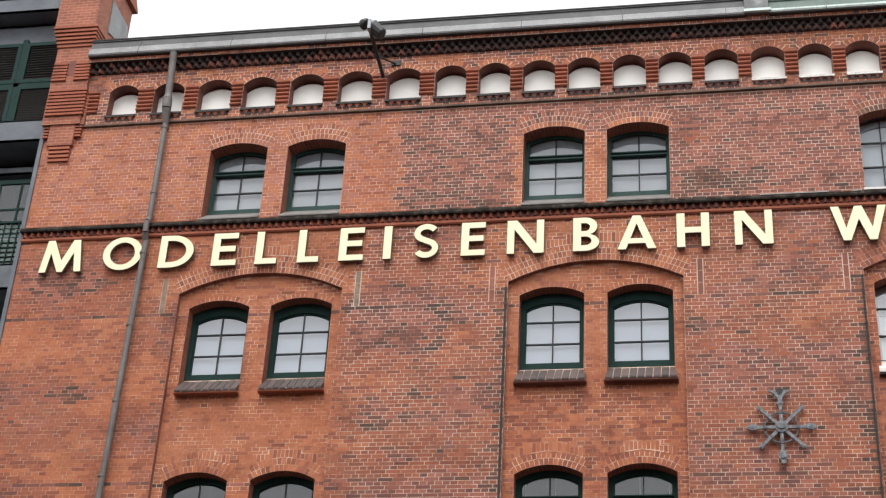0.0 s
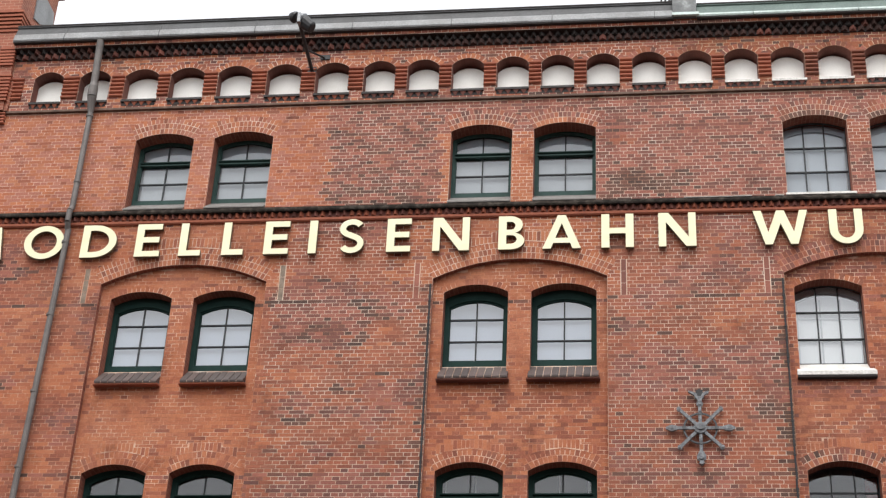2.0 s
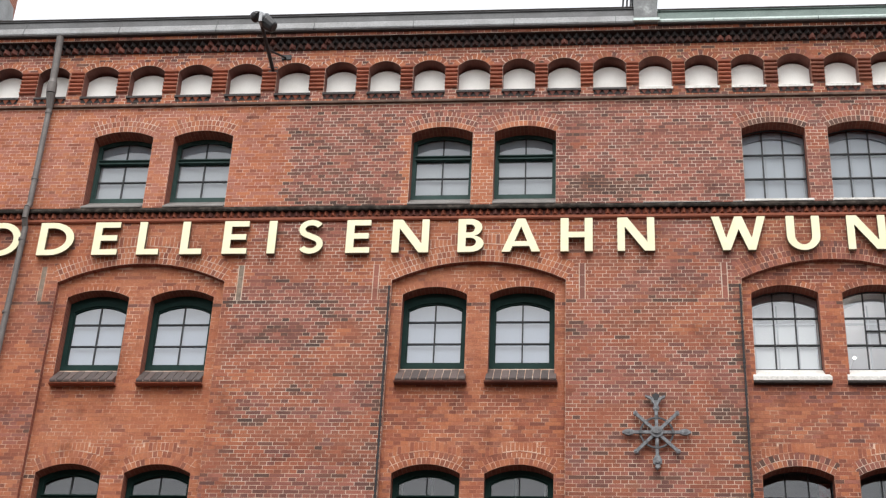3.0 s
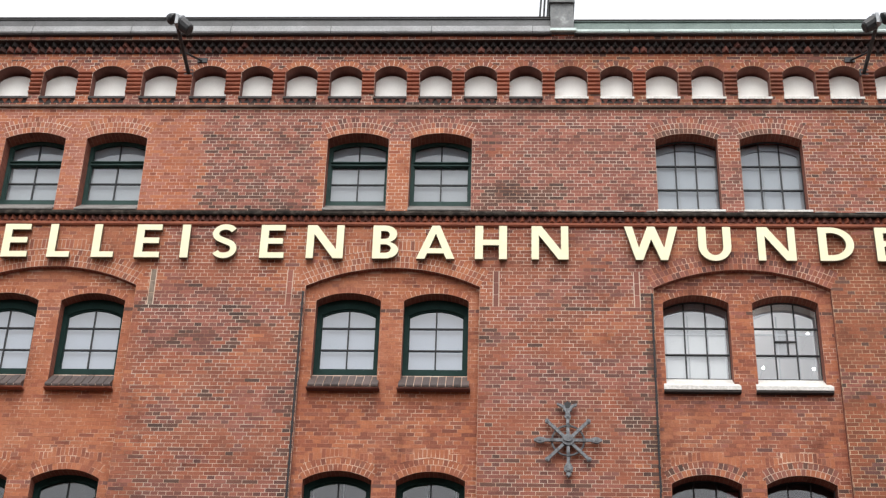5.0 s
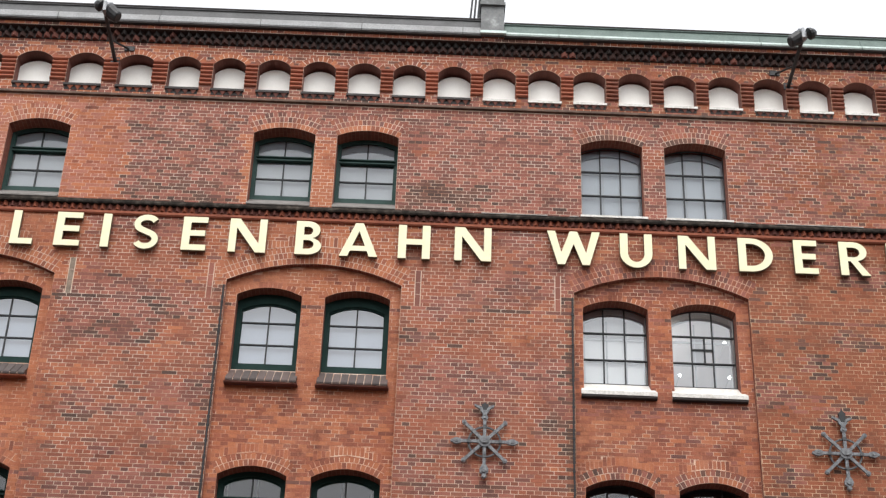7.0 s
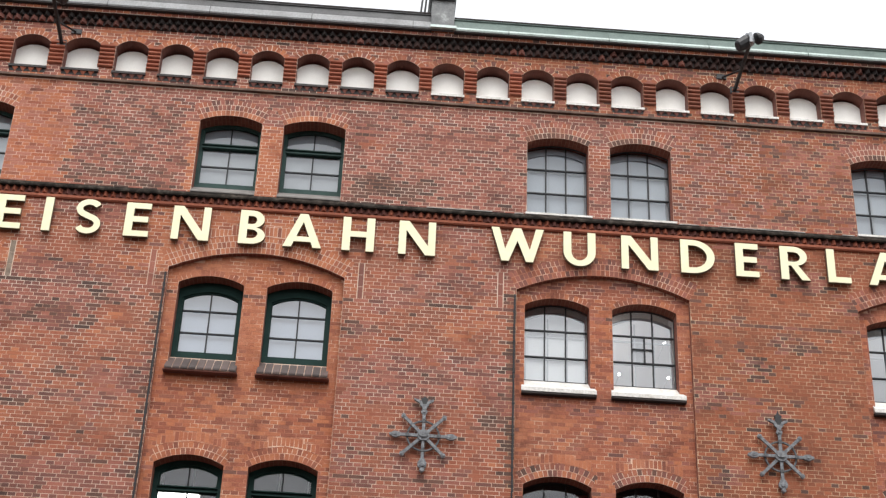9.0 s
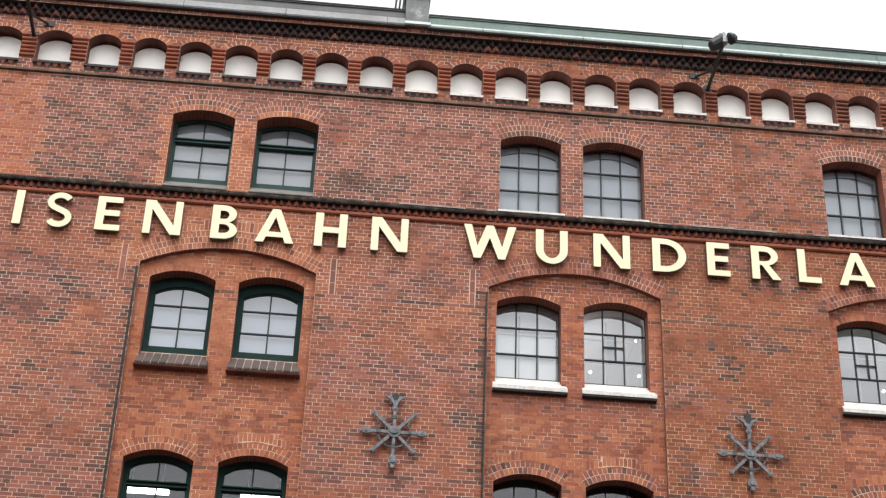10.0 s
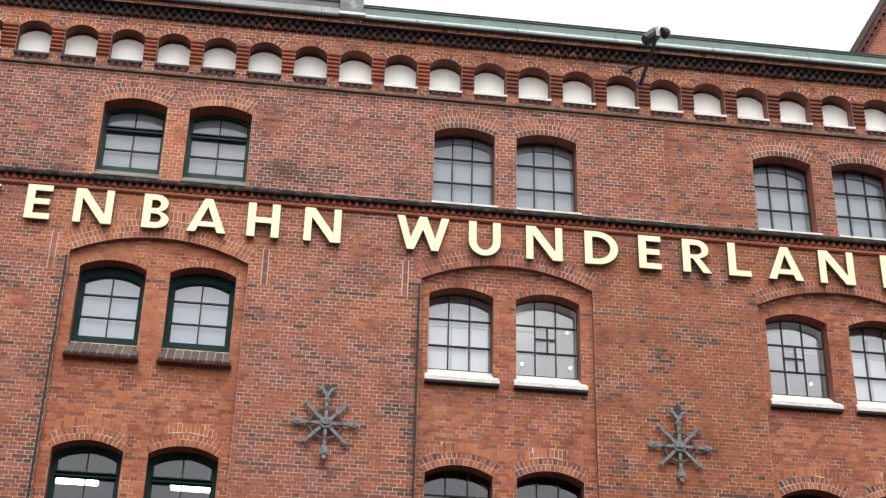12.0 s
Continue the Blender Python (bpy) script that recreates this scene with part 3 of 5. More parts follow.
# ---- cornice: panelled frieze, dogtooth band, gutter ----
def cornice():
    body = Shape()
    Y = -0.055
    half_of = lambda c: 0.36 if -6.8 < c < -1.8 else 0.325
    ops = [(c - half_of(c), c + half_of(c), 20.29, 20.96, 0.17) for c in PANELS]
    edges = [-9.15] + [(a + b) / 2 for a, b in zip(PANELS, PANELS[1:])] + [RIGHT]
    for k, op in enumerate(ops):
        pierced(body, edges[k], edges[k + 1], 20.13, 21.46, Y + SET, op, 0.38, 0 if PANELS[k] < 5 else 3, 1)
    body.face([(-9.15, Y, 20.13), (RIGHT, Y, 20.13), (RIGHT, 0.03, 20.13), (-9.15, 0.03, 20.13)], 1)
    ob = part("cornice", body, [mortar_pale, sooty, mortar_red, mortar_brown])
    tagged(ob, "corbelled brick cornice with a row of white arched panels", "cornice", kind="structure")
    s = Shape()
    for k, op in enumerate(ops):
        if op[0] > 18:
            continue
        early = PANELS[k] < 1.8
        bed, bricks = voussoirs(op, 1, Y, 0.13)
        for f in bed:
            s.face(f, 6 if PANELS[k] < 5 else 7)
        for _, o in bricks:
            voussoir(s, o, Y, random.choice([0, 0, 1] if early else [2, 4, 4, 1]))
    lay(s, [], -9.14, 17.6, 20.15, 21.44, Y, ops, 0.13)
    part("brick_courses", s, brick_mats + [mortar_pale, mortar_brown], ob, "red bricks with arch rings over the panels")["kind"] = "stuff"
    st = Shape()
    st.profile([(0.03, 20.10), (Y - 0.012, 20.105), (Y - 0.012, 20.13), (Y - 0.006, 20.158), (0.03, 20.158)], -9.15, RIGHT)
    part("string_course", st, string_mat, ob, "thin dark projecting string course")
    for k, c in enumerate(PANELS):
        p = Shape()
        p.plate(arch_outline(c - half_of(c) - 0.005, c + half_of(c) + 0.005, 20.25, 20.91, 0.165), 0.22, 0.26)
        part("panel", p, plaster, ob, "white plastered blind arch panel")
        white = c > 4.5
        q = Shape()
        q.profile([(Y - 0.05, 20.285), (Y - 0.05, 20.335), (0.22, 20.44), (0.22, 20.285)], c - half_of(c) - 0.01, c + half_of(c) + 0.01)
        part("panel_sill", q, white_sill if white else slab_mat, ob, "white painted sill" if white else "dark stone sill")
        if c < 17.5:
            d = Shape()
            for j in (-1.5, -0.5, 0.5, 1.5):
                x = c + 0.155 * j
                d.solid([(x - 0.062, Y - 0.035, 20.285), (x + 0.062, Y - 0.035, 20.285), (x, Y - 0.008, 20.195)], [(x - 0.062, Y + 0.01, 20.285), (x + 0.062, Y + 0.01, 20.285), (x, Y + 0.01, 20.195)])
            part("corbel_teeth", d, sooty if c > -2 else moulded, ob)
            # Dark plate in place of the shaded hollows between the corbel teeth.
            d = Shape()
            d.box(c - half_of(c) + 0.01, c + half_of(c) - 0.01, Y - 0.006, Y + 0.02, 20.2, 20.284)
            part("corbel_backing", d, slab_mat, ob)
    mids = [-9.0] + [(a + b) / 2 for a, b in zip(PANELS, PANELS[1:])]
    for k, c in enumerate(mids):
        if c > 17.6:
            continue
        half = (ops[k][0] - c) if k else 0.15
        half = min(half, 0.19)
        r = Shape()
        for j in range(6):
            z = 20.42 + 0.098 * j
            r.profile([(Y + 0.01, z), (Y - 0.03, z + 0.012), (Y - 0.05, z + 0.03), (Y - 0.05, z + 0.06), (Y + 0.01, z + 0.062)], c - half + 0.005, c + half - 0.005)
        part("ribbed_pier", r, moulded if c < 7 else sooty_rib, ob, "short pier of projecting red brick ribs")
    # Shade among the teeth is put into their colour, darkest in the upper row.
    zz = Shape()
    for row in (0, 1):
        x = -9.1 + 0.082 * row
        z = 21.44 + 0.108 * row
        while x < 17.7:
            h = 0.095
            tip, w = Y - 0.12 - 0.02 * row + random.uniform(-0.012, 0.012), random.uniform(0.064, 0.074)
            zz.solid([(x - w, Y - 0.03, z), (x, tip, z), (x + w, Y - 0.03, z)], [(x - w, Y - 0.03, z + h), (x, tip, z + h), (x + w, Y - 0.03, z + h)],
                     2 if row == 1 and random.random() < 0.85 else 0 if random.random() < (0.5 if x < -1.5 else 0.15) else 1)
            x += 0.164
    part("dogtooth_band", zz, [sooty, soot_shade_black, slab_mat], ob, "two rows of angled dogtooth bricks")["kind"] = "stuff"
    # Near-black backing paints the shade behind the teeth.
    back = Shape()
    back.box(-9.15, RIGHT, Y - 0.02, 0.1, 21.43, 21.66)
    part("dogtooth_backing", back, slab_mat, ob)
    top = Shape()
    lay(top, [], -9.14, 17.6, 21.66, 21.84, -0.24, [], 0)
    part("brick_courses", top, brick_mats, ob)["kind"] = "stuff"
    mb = Shape()
    mb.box(-9.15, RIGHT, -0.233, 0.1, 21.66, 21.85)
    part("top_course", mb, mortar_pale, ob)
    # Dark plate that paints the shade under the projecting top course.
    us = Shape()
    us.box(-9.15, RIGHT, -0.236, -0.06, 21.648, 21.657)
    part("top_course_underside", us, soot_shade_black, ob, "dark underside plate with the shade put into its colour")


cornice()


def roof_edge(x0, x1, low, high, label, split, top):
    """A gutter lip up to the height split, and the roof's fascia above it."""
    k = (split - 21.79) / 0.15
    s = Shape()
    s.profile([(-0.2, 21.76), (-0.335, 21.76), (-0.35, 21.79), (-0.35 + 0.035 * k, split), (-0.32 + 0.035 * k, split + 0.035), (-0.2, split - 0.03)], x0, x1)
    ob = tagged(part("gutter", s, low), label, "gutter", kind="structure")
    r = Shape()
    y = -0.325 + 0.035 * k
    r.profile([(y, split + 0.01), (-0.225, top - 0.05), (-0.25, top - 0.04), (-0.25, top), (-0.16, top), (0.2, top + 0.08), (0.2, 21.9), (-0.1, 21.86)], x0, x1)
    part("roof_edge", r, high, ob)
    e = Shape()
    e.box(x0, x1, -0.262, -0.24, top - 0.012, top + 0.014)
    e.profile([(y - 0.004, split + 0.012), (y - 0.004, split + 0.028), (y + 0.03, split + 0.03), (y + 0.03, split + 0.01)], x0, x1)
    part("edge_strip", e, slab_mat, ob, "dark seam along the roof edge")
    # Dark bar in place of the shadow line below the gutter.
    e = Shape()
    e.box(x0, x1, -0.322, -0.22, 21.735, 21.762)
    part("drip_strip", e, slab_mat, ob, "dark strip standing in for the shade under the gutter")
    x = x0 + 1.1
    while x < x1:
        j = Shape()
        j.profile([(-0.2, 21.77), (-0.34, 21.755), (-0.356, 21.79), (-0.355 + 0.035 * k, split), (y - 0.006, split + 0.03), (-0.23, top - 0.04), (-0.2, top - 0.12)], x, x + 0.014)
        part("seam", j, zinc_dark if x < 4.6 else high, ob)
        x += 2.05


roof_edge(-9.17, 4.62, zinc, zinc_dark, "weathered grey zinc gutter along the roof edge", 21.94, 22.22)
roof_edge(5.08, 22.0, patina_pale, patina, "green copper gutter along the roof edge", 21.825, 22.14)

# ---- windows ----
def ring_plate(s, outer, inner, y0, y1):
    """A frame between two outlines with the same number of points."""
    c = len(outer)
    for k in range(c):
        j = (k + 1) % c
        quad = [outer[k], outer[j], inner[j], inner[k]]
        s.solid([(x, y0, z) for x, z in quad], [(x, y1, z) for x, z in quad])


def pane_outline(x0, x1, z0, z1, inner):
    """A pane from z0 up to z1, or up to the arch where z1 is None."""
    if z1 is not None:
        return [(x0, z0), (x1, z0), (x1, z1), (x0, z1)]
    n = 6
    return [(x0, z0), (x1, z0)] + [(x1 + (x0 - x1) * k / n, arc_z(x1 + (x0 - x1) * k / n, *inner)) for k in range(n + 1)]


def window(name, op, y, zb, kind, label, vent=False, blind=None, slim=False):
    """kind: 'six' green six-light, 'transom' green with a transom, 'steel' nine-light steel."""
    xl, xr, _, spring, rise = op
    w = tagged(new(name), label, "window", kind="structure")
    fw, mat, bar = (0.088, green, 0.026) if kind != "steel" else (0.013, steel, 0.025)
    if slim:
        fw, mat = 0.062, green_worn
    bottom = {"six": 0.13, "transom": 0.10, "steel": 0.026}[kind]
    top_drop = {"six": 0.205, "transom": 0.045 if slim else 0.10, "steel": 0.03}[kind]
    outer = arch_outline(xl - 0.01, xr + 0.01, zb, spring + 0.01, rise)
    ixl, ixr, izb, isp = xl + fw, xr - fw, zb + bottom, spring - top_drop + 0.01
    irise = rise * 0.86
    inner = arch_outline(ixl, ixr, izb, isp + rise - irise, irise)
    arch = (ixl, ixr, isp + rise - irise, irise)
    s = Shape()
    ring_plate(s, outer, inner, y, y + (0.035 if kind == "steel" else 0.09))
    part("window_frame", s, mat, w, "dark green painted frame" if kind != "steel" else "thin dark steel frame")
    if kind != "steel":
        e = Shape()
        lip_o = inner
        lip_i = arch_outline(ixl + 0.022, ixr - 0.022, izb + 0.022, isp + rise - irise - 0.022, irise * 0.98)
        ring_plate(e, lip_o, lip_i, y + 0.03, y + 0.08)
        part("sash_frame", e, mat, w)
    yg = y + 0.055
    if kind == "six":
        xs, zs = [ixl, (ixl + ixr) / 2, ixr], [izb, 14.943, 15.40, None]
        zs = [v if v is None else v + (zb - 14.40) for v in zs]
    elif kind == "transom":
        t0, t1 = (spring - 0.435, spring - 0.33) if slim else (spring - 0.415, spring - 0.31)
        xs, zs = [ixl, (ixl + ixr) / 2, ixr], [izb, (izb + t0) / 2, t0, None]
        b = Shape()
        b.profile([(y - 0.025, t0 + 0.005), (y - 0.025, t0 + 0.028), (y + 0.012, t0 + 0.04), (y + 0.012, t1 - 0.04), (y - 0.03, t1 - 0.028), (y - 0.03, t1 - 0.008), (y + 0.085, t1), (y + 0.085, t0)], ixl - 0.01, ixr + 0.01)
        part("transom", b, mat, w)
    else:
        third = (ixr - ixl) / 3
        xs, zs = [ixl, ixl + third, ixl + 2 * third, ixr], [izb, zb + 0.525, zb + 1.075, None]
    for x in xs[1:-1]:
        b = Shape()
        b.box(x - bar / 2, x + bar / 2, y + 0.035, y + 0.075, izb - 0.01, arc_z(x, *arch) + 0.01)
        part("glazing_bar", b, steel, w)
    for z in zs[1:-1]:
        if kind == "transom" and z == zs[2]:
            continue
        b = Shape()
        b.box(ixl - 0.005, ixr + 0.005, y + 0.03, y + 0.07, z - bar / 2, z + bar / 2)
        part("glazing_bar", b, steel, w)
    for i in range(len(xs) - 1):
        for j in range(len(zs) - 1):
            z0, z1 = zs[j], zs[j + 1]
            if kind == "transom" and j == 2:
                z0 += 0.105
            g = Shape()
            lean = random.uniform(-0.0025, 0.0025)
            o = pane_outline(xs[i] + bar * 0.3, xs[i + 1] - bar * 0.3, z0, z1, arch)
            g.face([(px, yg + lean * (pz - z0) / 0.5 + lean * (px - xs[i]), pz) for px, pz in o])
            ob = part("pane", g, coated_glass if kind == "six" else old_glass if blind else steel_glass if 12 < zb < 16 else glass, w)
            ob.visible_shadow = False
    if vent:
        x0, x1, z0, z1 = xs[1], xs[2], zs[1], zs[2]
        v = Shape()
        xm, zm = x0 + 0.6 * (x1 - x0), (z0 + z1) / 2
        v.box(xm - 0.01, xm + 0.01, y + 0.003, y + 0.045, z0, z1)
        v.box(x0, x1, y + 0.005, y + 0.043, zm - 0.01, zm + 0.01)
        part("vent_frame", v, steel, w, "small steel vent casement")
        d = Shape()
        d.box(x0 + 0.015, xm, y + 0.085, y + 0.09, z0 + 0.015, z1 - 0.015)
        part("vent_backing", d, room_grey, w, "grey glass of the vent casement")
    if blind is not None:
        bl = Shape()
        bl.plate(arch_outline(xl - 0.02, xr + 0.02, zb, spring + 0.02, rise), y + 0.10, y + 0.105)
        part("blind", bl, blind, w, "drawn pale roller blind behind the glass")
    return w


def brick_sill(op, y_back, dz):
    first = dz < 0
    xl, xr = (op[0] + 0.005, op[1]) if first else (op[0] - 0.03, op[1] + 0.04)
    s = Shape()
    s.profile([(RECESS_D - 0.02, 13.925), (-0.035, 13.925), (-0.04, 13.945), (RECESS_D, 13.96)], xl - 0.02, xr + 0.02)
    ob = tagged(part("window_sill", s, moulded if first else sooty), "dark brick sill on a red ledge under a window", "sill", kind="structure")
    core = Shape()
    core.profile([(y_back + 0.02, 13.95), (-0.042, 13.95), (-0.048, 13.98), (0.31, 14.315), (y_back + 0.02, 14.395)], xl + 0.01, xr - 0.01)
    part("sill_bed", core, mortar_arch, ob, "pale mortar bed")
    n = 9
    for k in range(n):
        a, b = xl + (xr - xl) * k / n + 0.007, xl + (xr - xl) * (k + 1) / n - 0.007
        d = random.uniform(-0.005, 0.005)
        q = Shape()
        q.profile([(0.06, 13.955), (-0.055 + d, 13.955), (-0.060 + d, 13.985), (-0.045 + d, 14.01), (0.30, 14.325 + d), (0.30, 14.2)], a, b)
        part("brick", q, sill_brick, ob)
    ob.location.z = dz


def white_window_sill(op, y_back):
    xl, xr = op[0], op[1]
    s = Shape()
    top, low = [(xl, y_back, 14.37), (xr, y_back, 14.37)], [(xr + 0.1, 0.01, 14.054), (xl - 0.06, 0.01, 14.054)]
    under = [(xl, y_back, 13.992), (xr, y_back, 13.992), (xr + 0.1, 0.01, 13.979), (xl - 0.06, 0.01, 13.979)]
    s.solid(top + low, under)
    ob = tagged(part("window_sill", s, white_sill), "white painted sloping sill under a window", "sill", kind="structure")
    d = Shape()
    d.profile([(RECESS_D + 0.02, 13.935), (0.03, 13.935), (0.022, 13.945), (0.022, 13.978), (RECESS_D + 0.02, 13.978)], xl - 0.05, xr + 0.1)
    part("sill_slab", d, slab_mat, ob, "dark slab under the white sill")


GREEN_SIX = "green timber six-light window with an arched head and pale blind"
GREEN_TR = "green timber transom window with an arched head"
STEEL_9 = "dark steel nine-light window with an arched head"
num = 1
for k in range(8):
    old = k < 4
    for row, op in (("u", U_OPS[k]), ("l", L_OPS[k]), ("v", V_OPS[k])):
        nm = "window_%d" % num
        num += 1
        y = (0.33 if old else 0.275) if row == "u" else 0.385
        zb = {"u": 18.02 if old else 17.875, "l": 14.33 if k < 2 else 14.37 if old else 14.35, "v": 10.85}[row]
        if old:
            kind = "six" if row == "l" else "transom"
            window(nm, op, y, zb, kind, GREEN_SIX if row == "l" else GREEN_TR, blind={"u": blind_grey, "l": blind_mat, "v": None}[row], slim=(row == "u"))
        else:
            window(nm, op, y, zb, "steel", STEEL_9, vent=(row == "l" and k in (5, 6)))
    if old:
        brick_sill(L_OPS[k], 0.385, -0.035 if k < 2 else 0.0)
        xl, xr = U_OPS[k][0], U_OPS[k][1]
        s = Shape()
        s.profile([(0.36, 17.66), (-0.10, 17.655), (-0.10, 17.68), (0.335, 18.025), (0.36, 18.025)], xl + 0.002, xr - 0.002)
        tagged(part("window_sill", s, sill_grey), "sloping grey sill between the window and the ledge", "sill", kind="structure")
    else:
        white_window_sill(L_OPS[k], 0.40)
        s = Shape()
        xl, xr = U_OPS[k][0], U_OPS[k][1]
        s.solid([(xl, 0.39, 17.90), (xr, 0.39, 17.90), (xr + 0.05, -0.10, 17.70), (xl - 0.03, -0.10, 17.70)],
                [(xl, 0.39, 17.65), (xr, 0.39, 17.65), (xr + 0.05, -0.10, 17.655), (xl - 0.03, -0.10, 17.655)])
        tagged(part("window_sill", s, white_sill), "thin white painted sill on the stone ledge", "sill", kind="structure")

# ---- rooms behind the windows ----
def box_structure(name, dims, mat, label, category):
    s = Shape()
    s.box(*dims)
    return tagged(part(name, s, mat), label, category, kind="structure")


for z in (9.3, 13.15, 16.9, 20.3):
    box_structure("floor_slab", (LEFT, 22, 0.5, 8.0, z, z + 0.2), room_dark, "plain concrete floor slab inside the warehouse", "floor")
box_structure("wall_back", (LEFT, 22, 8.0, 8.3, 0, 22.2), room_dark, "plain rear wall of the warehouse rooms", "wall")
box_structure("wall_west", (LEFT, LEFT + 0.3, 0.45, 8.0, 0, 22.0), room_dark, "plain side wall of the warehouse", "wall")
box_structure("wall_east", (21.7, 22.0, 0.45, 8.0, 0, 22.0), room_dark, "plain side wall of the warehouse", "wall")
box_structure("roof", (LEFT, 22, 0.1, 8.3, 22.2, 22.4), zinc_dark, "flat dark roof behind the gutter", "roof")
# Unseen wall added behind the camera so that low sky light is cut off.
box_structure("wall_sky_block", (-60, 60, -40.0, -36.0, 0, 21.0), shaded_reveal, "plain brick wall behind the camera, unseen, added to block low sky light", "wall")
box_structure("ground", (-3000, 3000, -3000, 3000, -0.3, 0.0), ground_mat, "grey street paving in front of the warehouse", "ground")

for bx in BAYS[2:]:
    for z0, z1, back in ((13.5, 16.85, 1.9), (17.3, 20.25, 0.8)):
        s = Shape()
        x0, x1 = bx + 0.05, bx + RECESS_W - 0.02
        s.box(x0, x1, back, back + 0.06, z0, z1)
        s.box(x0 - 0.05, x0, 0.5, back + 0.06, z0, z1)
        s.box(x1, x1 + 0.05, 0.5, back + 0.06, z0, z1)
        s.box(x0, x1, 0.5, back, z1, z1 + 0.04)
        tagged(part("room_lining", s, room_white if bx < 10 else room_grey), "pale painted inner lining behind steel windows", "wall", kind="structure")
for k in range(4, 8):
    for row, ops, zb in (("u", U_OPS, 17.9), ("l", L_OPS, 14.3)):
        xl, xr, _, sp, rise = ops[k]
        s = Shape()
        o = arch_outline(xl + 0.03, xr - 0.03, zb, sp - 0.12, rise)
        i = arch_outline(xl + 0.065, xr - 0.065, zb + 0.04, sp - 0.16, rise * 0.95)
        yi = 0.355 if row == "u" else 0.455
        ring_plate(s, o, i, yi, yi + 0.02)
        for x in (xl + 0.47, xl + 0.83):
            s.box(x - 0.013, x + 0.013, yi + 0.003, yi + 0.017, zb + 0.03, sp - 0.1)
        for dz in (0.55, 1.02):
            s.box(xl + 0.06, xr - 0.06, yi + 0.002, yi + 0.018, zb + dz - 0.018, zb + dz + 0.018)
        iw = tagged(part("inner_window", s, blind_grey), "grey secondary glazing frame inside the steel window", "window frame", kind="structure")
        # Pale sheets added behind the steel windows to brighten the panes.
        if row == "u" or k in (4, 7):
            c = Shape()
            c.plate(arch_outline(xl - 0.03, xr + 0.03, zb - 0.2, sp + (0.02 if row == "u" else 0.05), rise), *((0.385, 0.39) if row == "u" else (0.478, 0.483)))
            part("blind", c, sheet_pale if row == "u" else sheet_white, iw, "pale sheet added inside the window to brighten its panes")


def round_lamp(x, y, z, r=0.025):
    bm = bmesh.new()
    bmesh.ops.create_uvsphere(bm, u_segments=12, v_segments=8, radius=r)
    me = bpy.data.meshes.new("bulb")
    bm.to_mesh(me)
    bm.free()
    me.materials.append(bulb_light)
    lamp = tagged(new("spot_lamp"), "small lit round lamp behind a window", "lamp", "lamps behind the windows")
    lamp.location = (x, y, z)
    part("bulb", me, None, lamp)
    c = Shape()
    c.tube((0, 0.02, 0), (0, 0.09, 0), r * 1.1, 10, r * 0.8)
    part("lamp_holder", c, room_white, lamp)
    a = Shape()
    a.tube((0, 0.08, 0), (0, 1.905 - y, 0.0), 0.008, 6)
    part("stem", a, room_white, lamp)


for x, z in ((8.559, 15.012), (9.45, 15.737), (9.50, 15.0), (14.263, 15.047)):
    round_lamp(x, 1.2, z)


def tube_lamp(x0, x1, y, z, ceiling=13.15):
    lamp = tagged(new("ceiling_lamp"), "lit fluorescent strip lamp under the ceiling, added unseen in the steel-window bays", "lamp", "strip lamps in the lower rooms")
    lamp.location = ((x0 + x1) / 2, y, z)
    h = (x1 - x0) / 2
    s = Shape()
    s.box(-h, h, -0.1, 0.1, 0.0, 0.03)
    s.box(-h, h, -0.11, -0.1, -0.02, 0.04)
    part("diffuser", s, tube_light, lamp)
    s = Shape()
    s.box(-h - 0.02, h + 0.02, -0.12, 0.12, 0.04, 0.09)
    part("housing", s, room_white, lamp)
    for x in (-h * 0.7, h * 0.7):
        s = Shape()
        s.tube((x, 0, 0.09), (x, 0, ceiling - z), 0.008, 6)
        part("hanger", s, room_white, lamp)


tube_lamp(0.05, 0.85, 2.0, 12.33)
tube_lamp(2.18, 2.95, 2.0, 12.34)
# Two more tubes, added out of view to light these bays from inside.
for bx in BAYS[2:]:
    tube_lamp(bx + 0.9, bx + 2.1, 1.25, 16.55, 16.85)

banner = Shape()
banner.box(7.66, 7.86, 0.8, 0.81, 11.3, 12.35)
pink = surface("pink_print", [(0.3, (0.62, 0.16, 0.22)), (0.7, (0.70, 0.42, 0.45))], stain=5, rough=0.6)
bn = tagged(part("banner", banner, pink), "pink and white printed banner hanging inside a window", "banner")
rod = Shape()
rod.tube((7.6, 0.805, 12.36), (7.92, 0.805, 12.36), 0.012, 8)
rod.tube((7.76, 0.805, 12.36), (7.76, 0.805, 13.15), 0.006, 6)
part("hanging_rod", rod, steel, bn)

# ---- sign letters ----
CAP, Z_BASE = 0.725, 16.568


def ellipse(cx, cz, rx, rz, a0, a1, n):
    return [(cx + rx * math.cos(radians(a0 + (a1 - a0) * k / n)), cz + rz * math.sin(radians(a0 + (a1 - a0) * k / n))) for k in range(n + 1)]


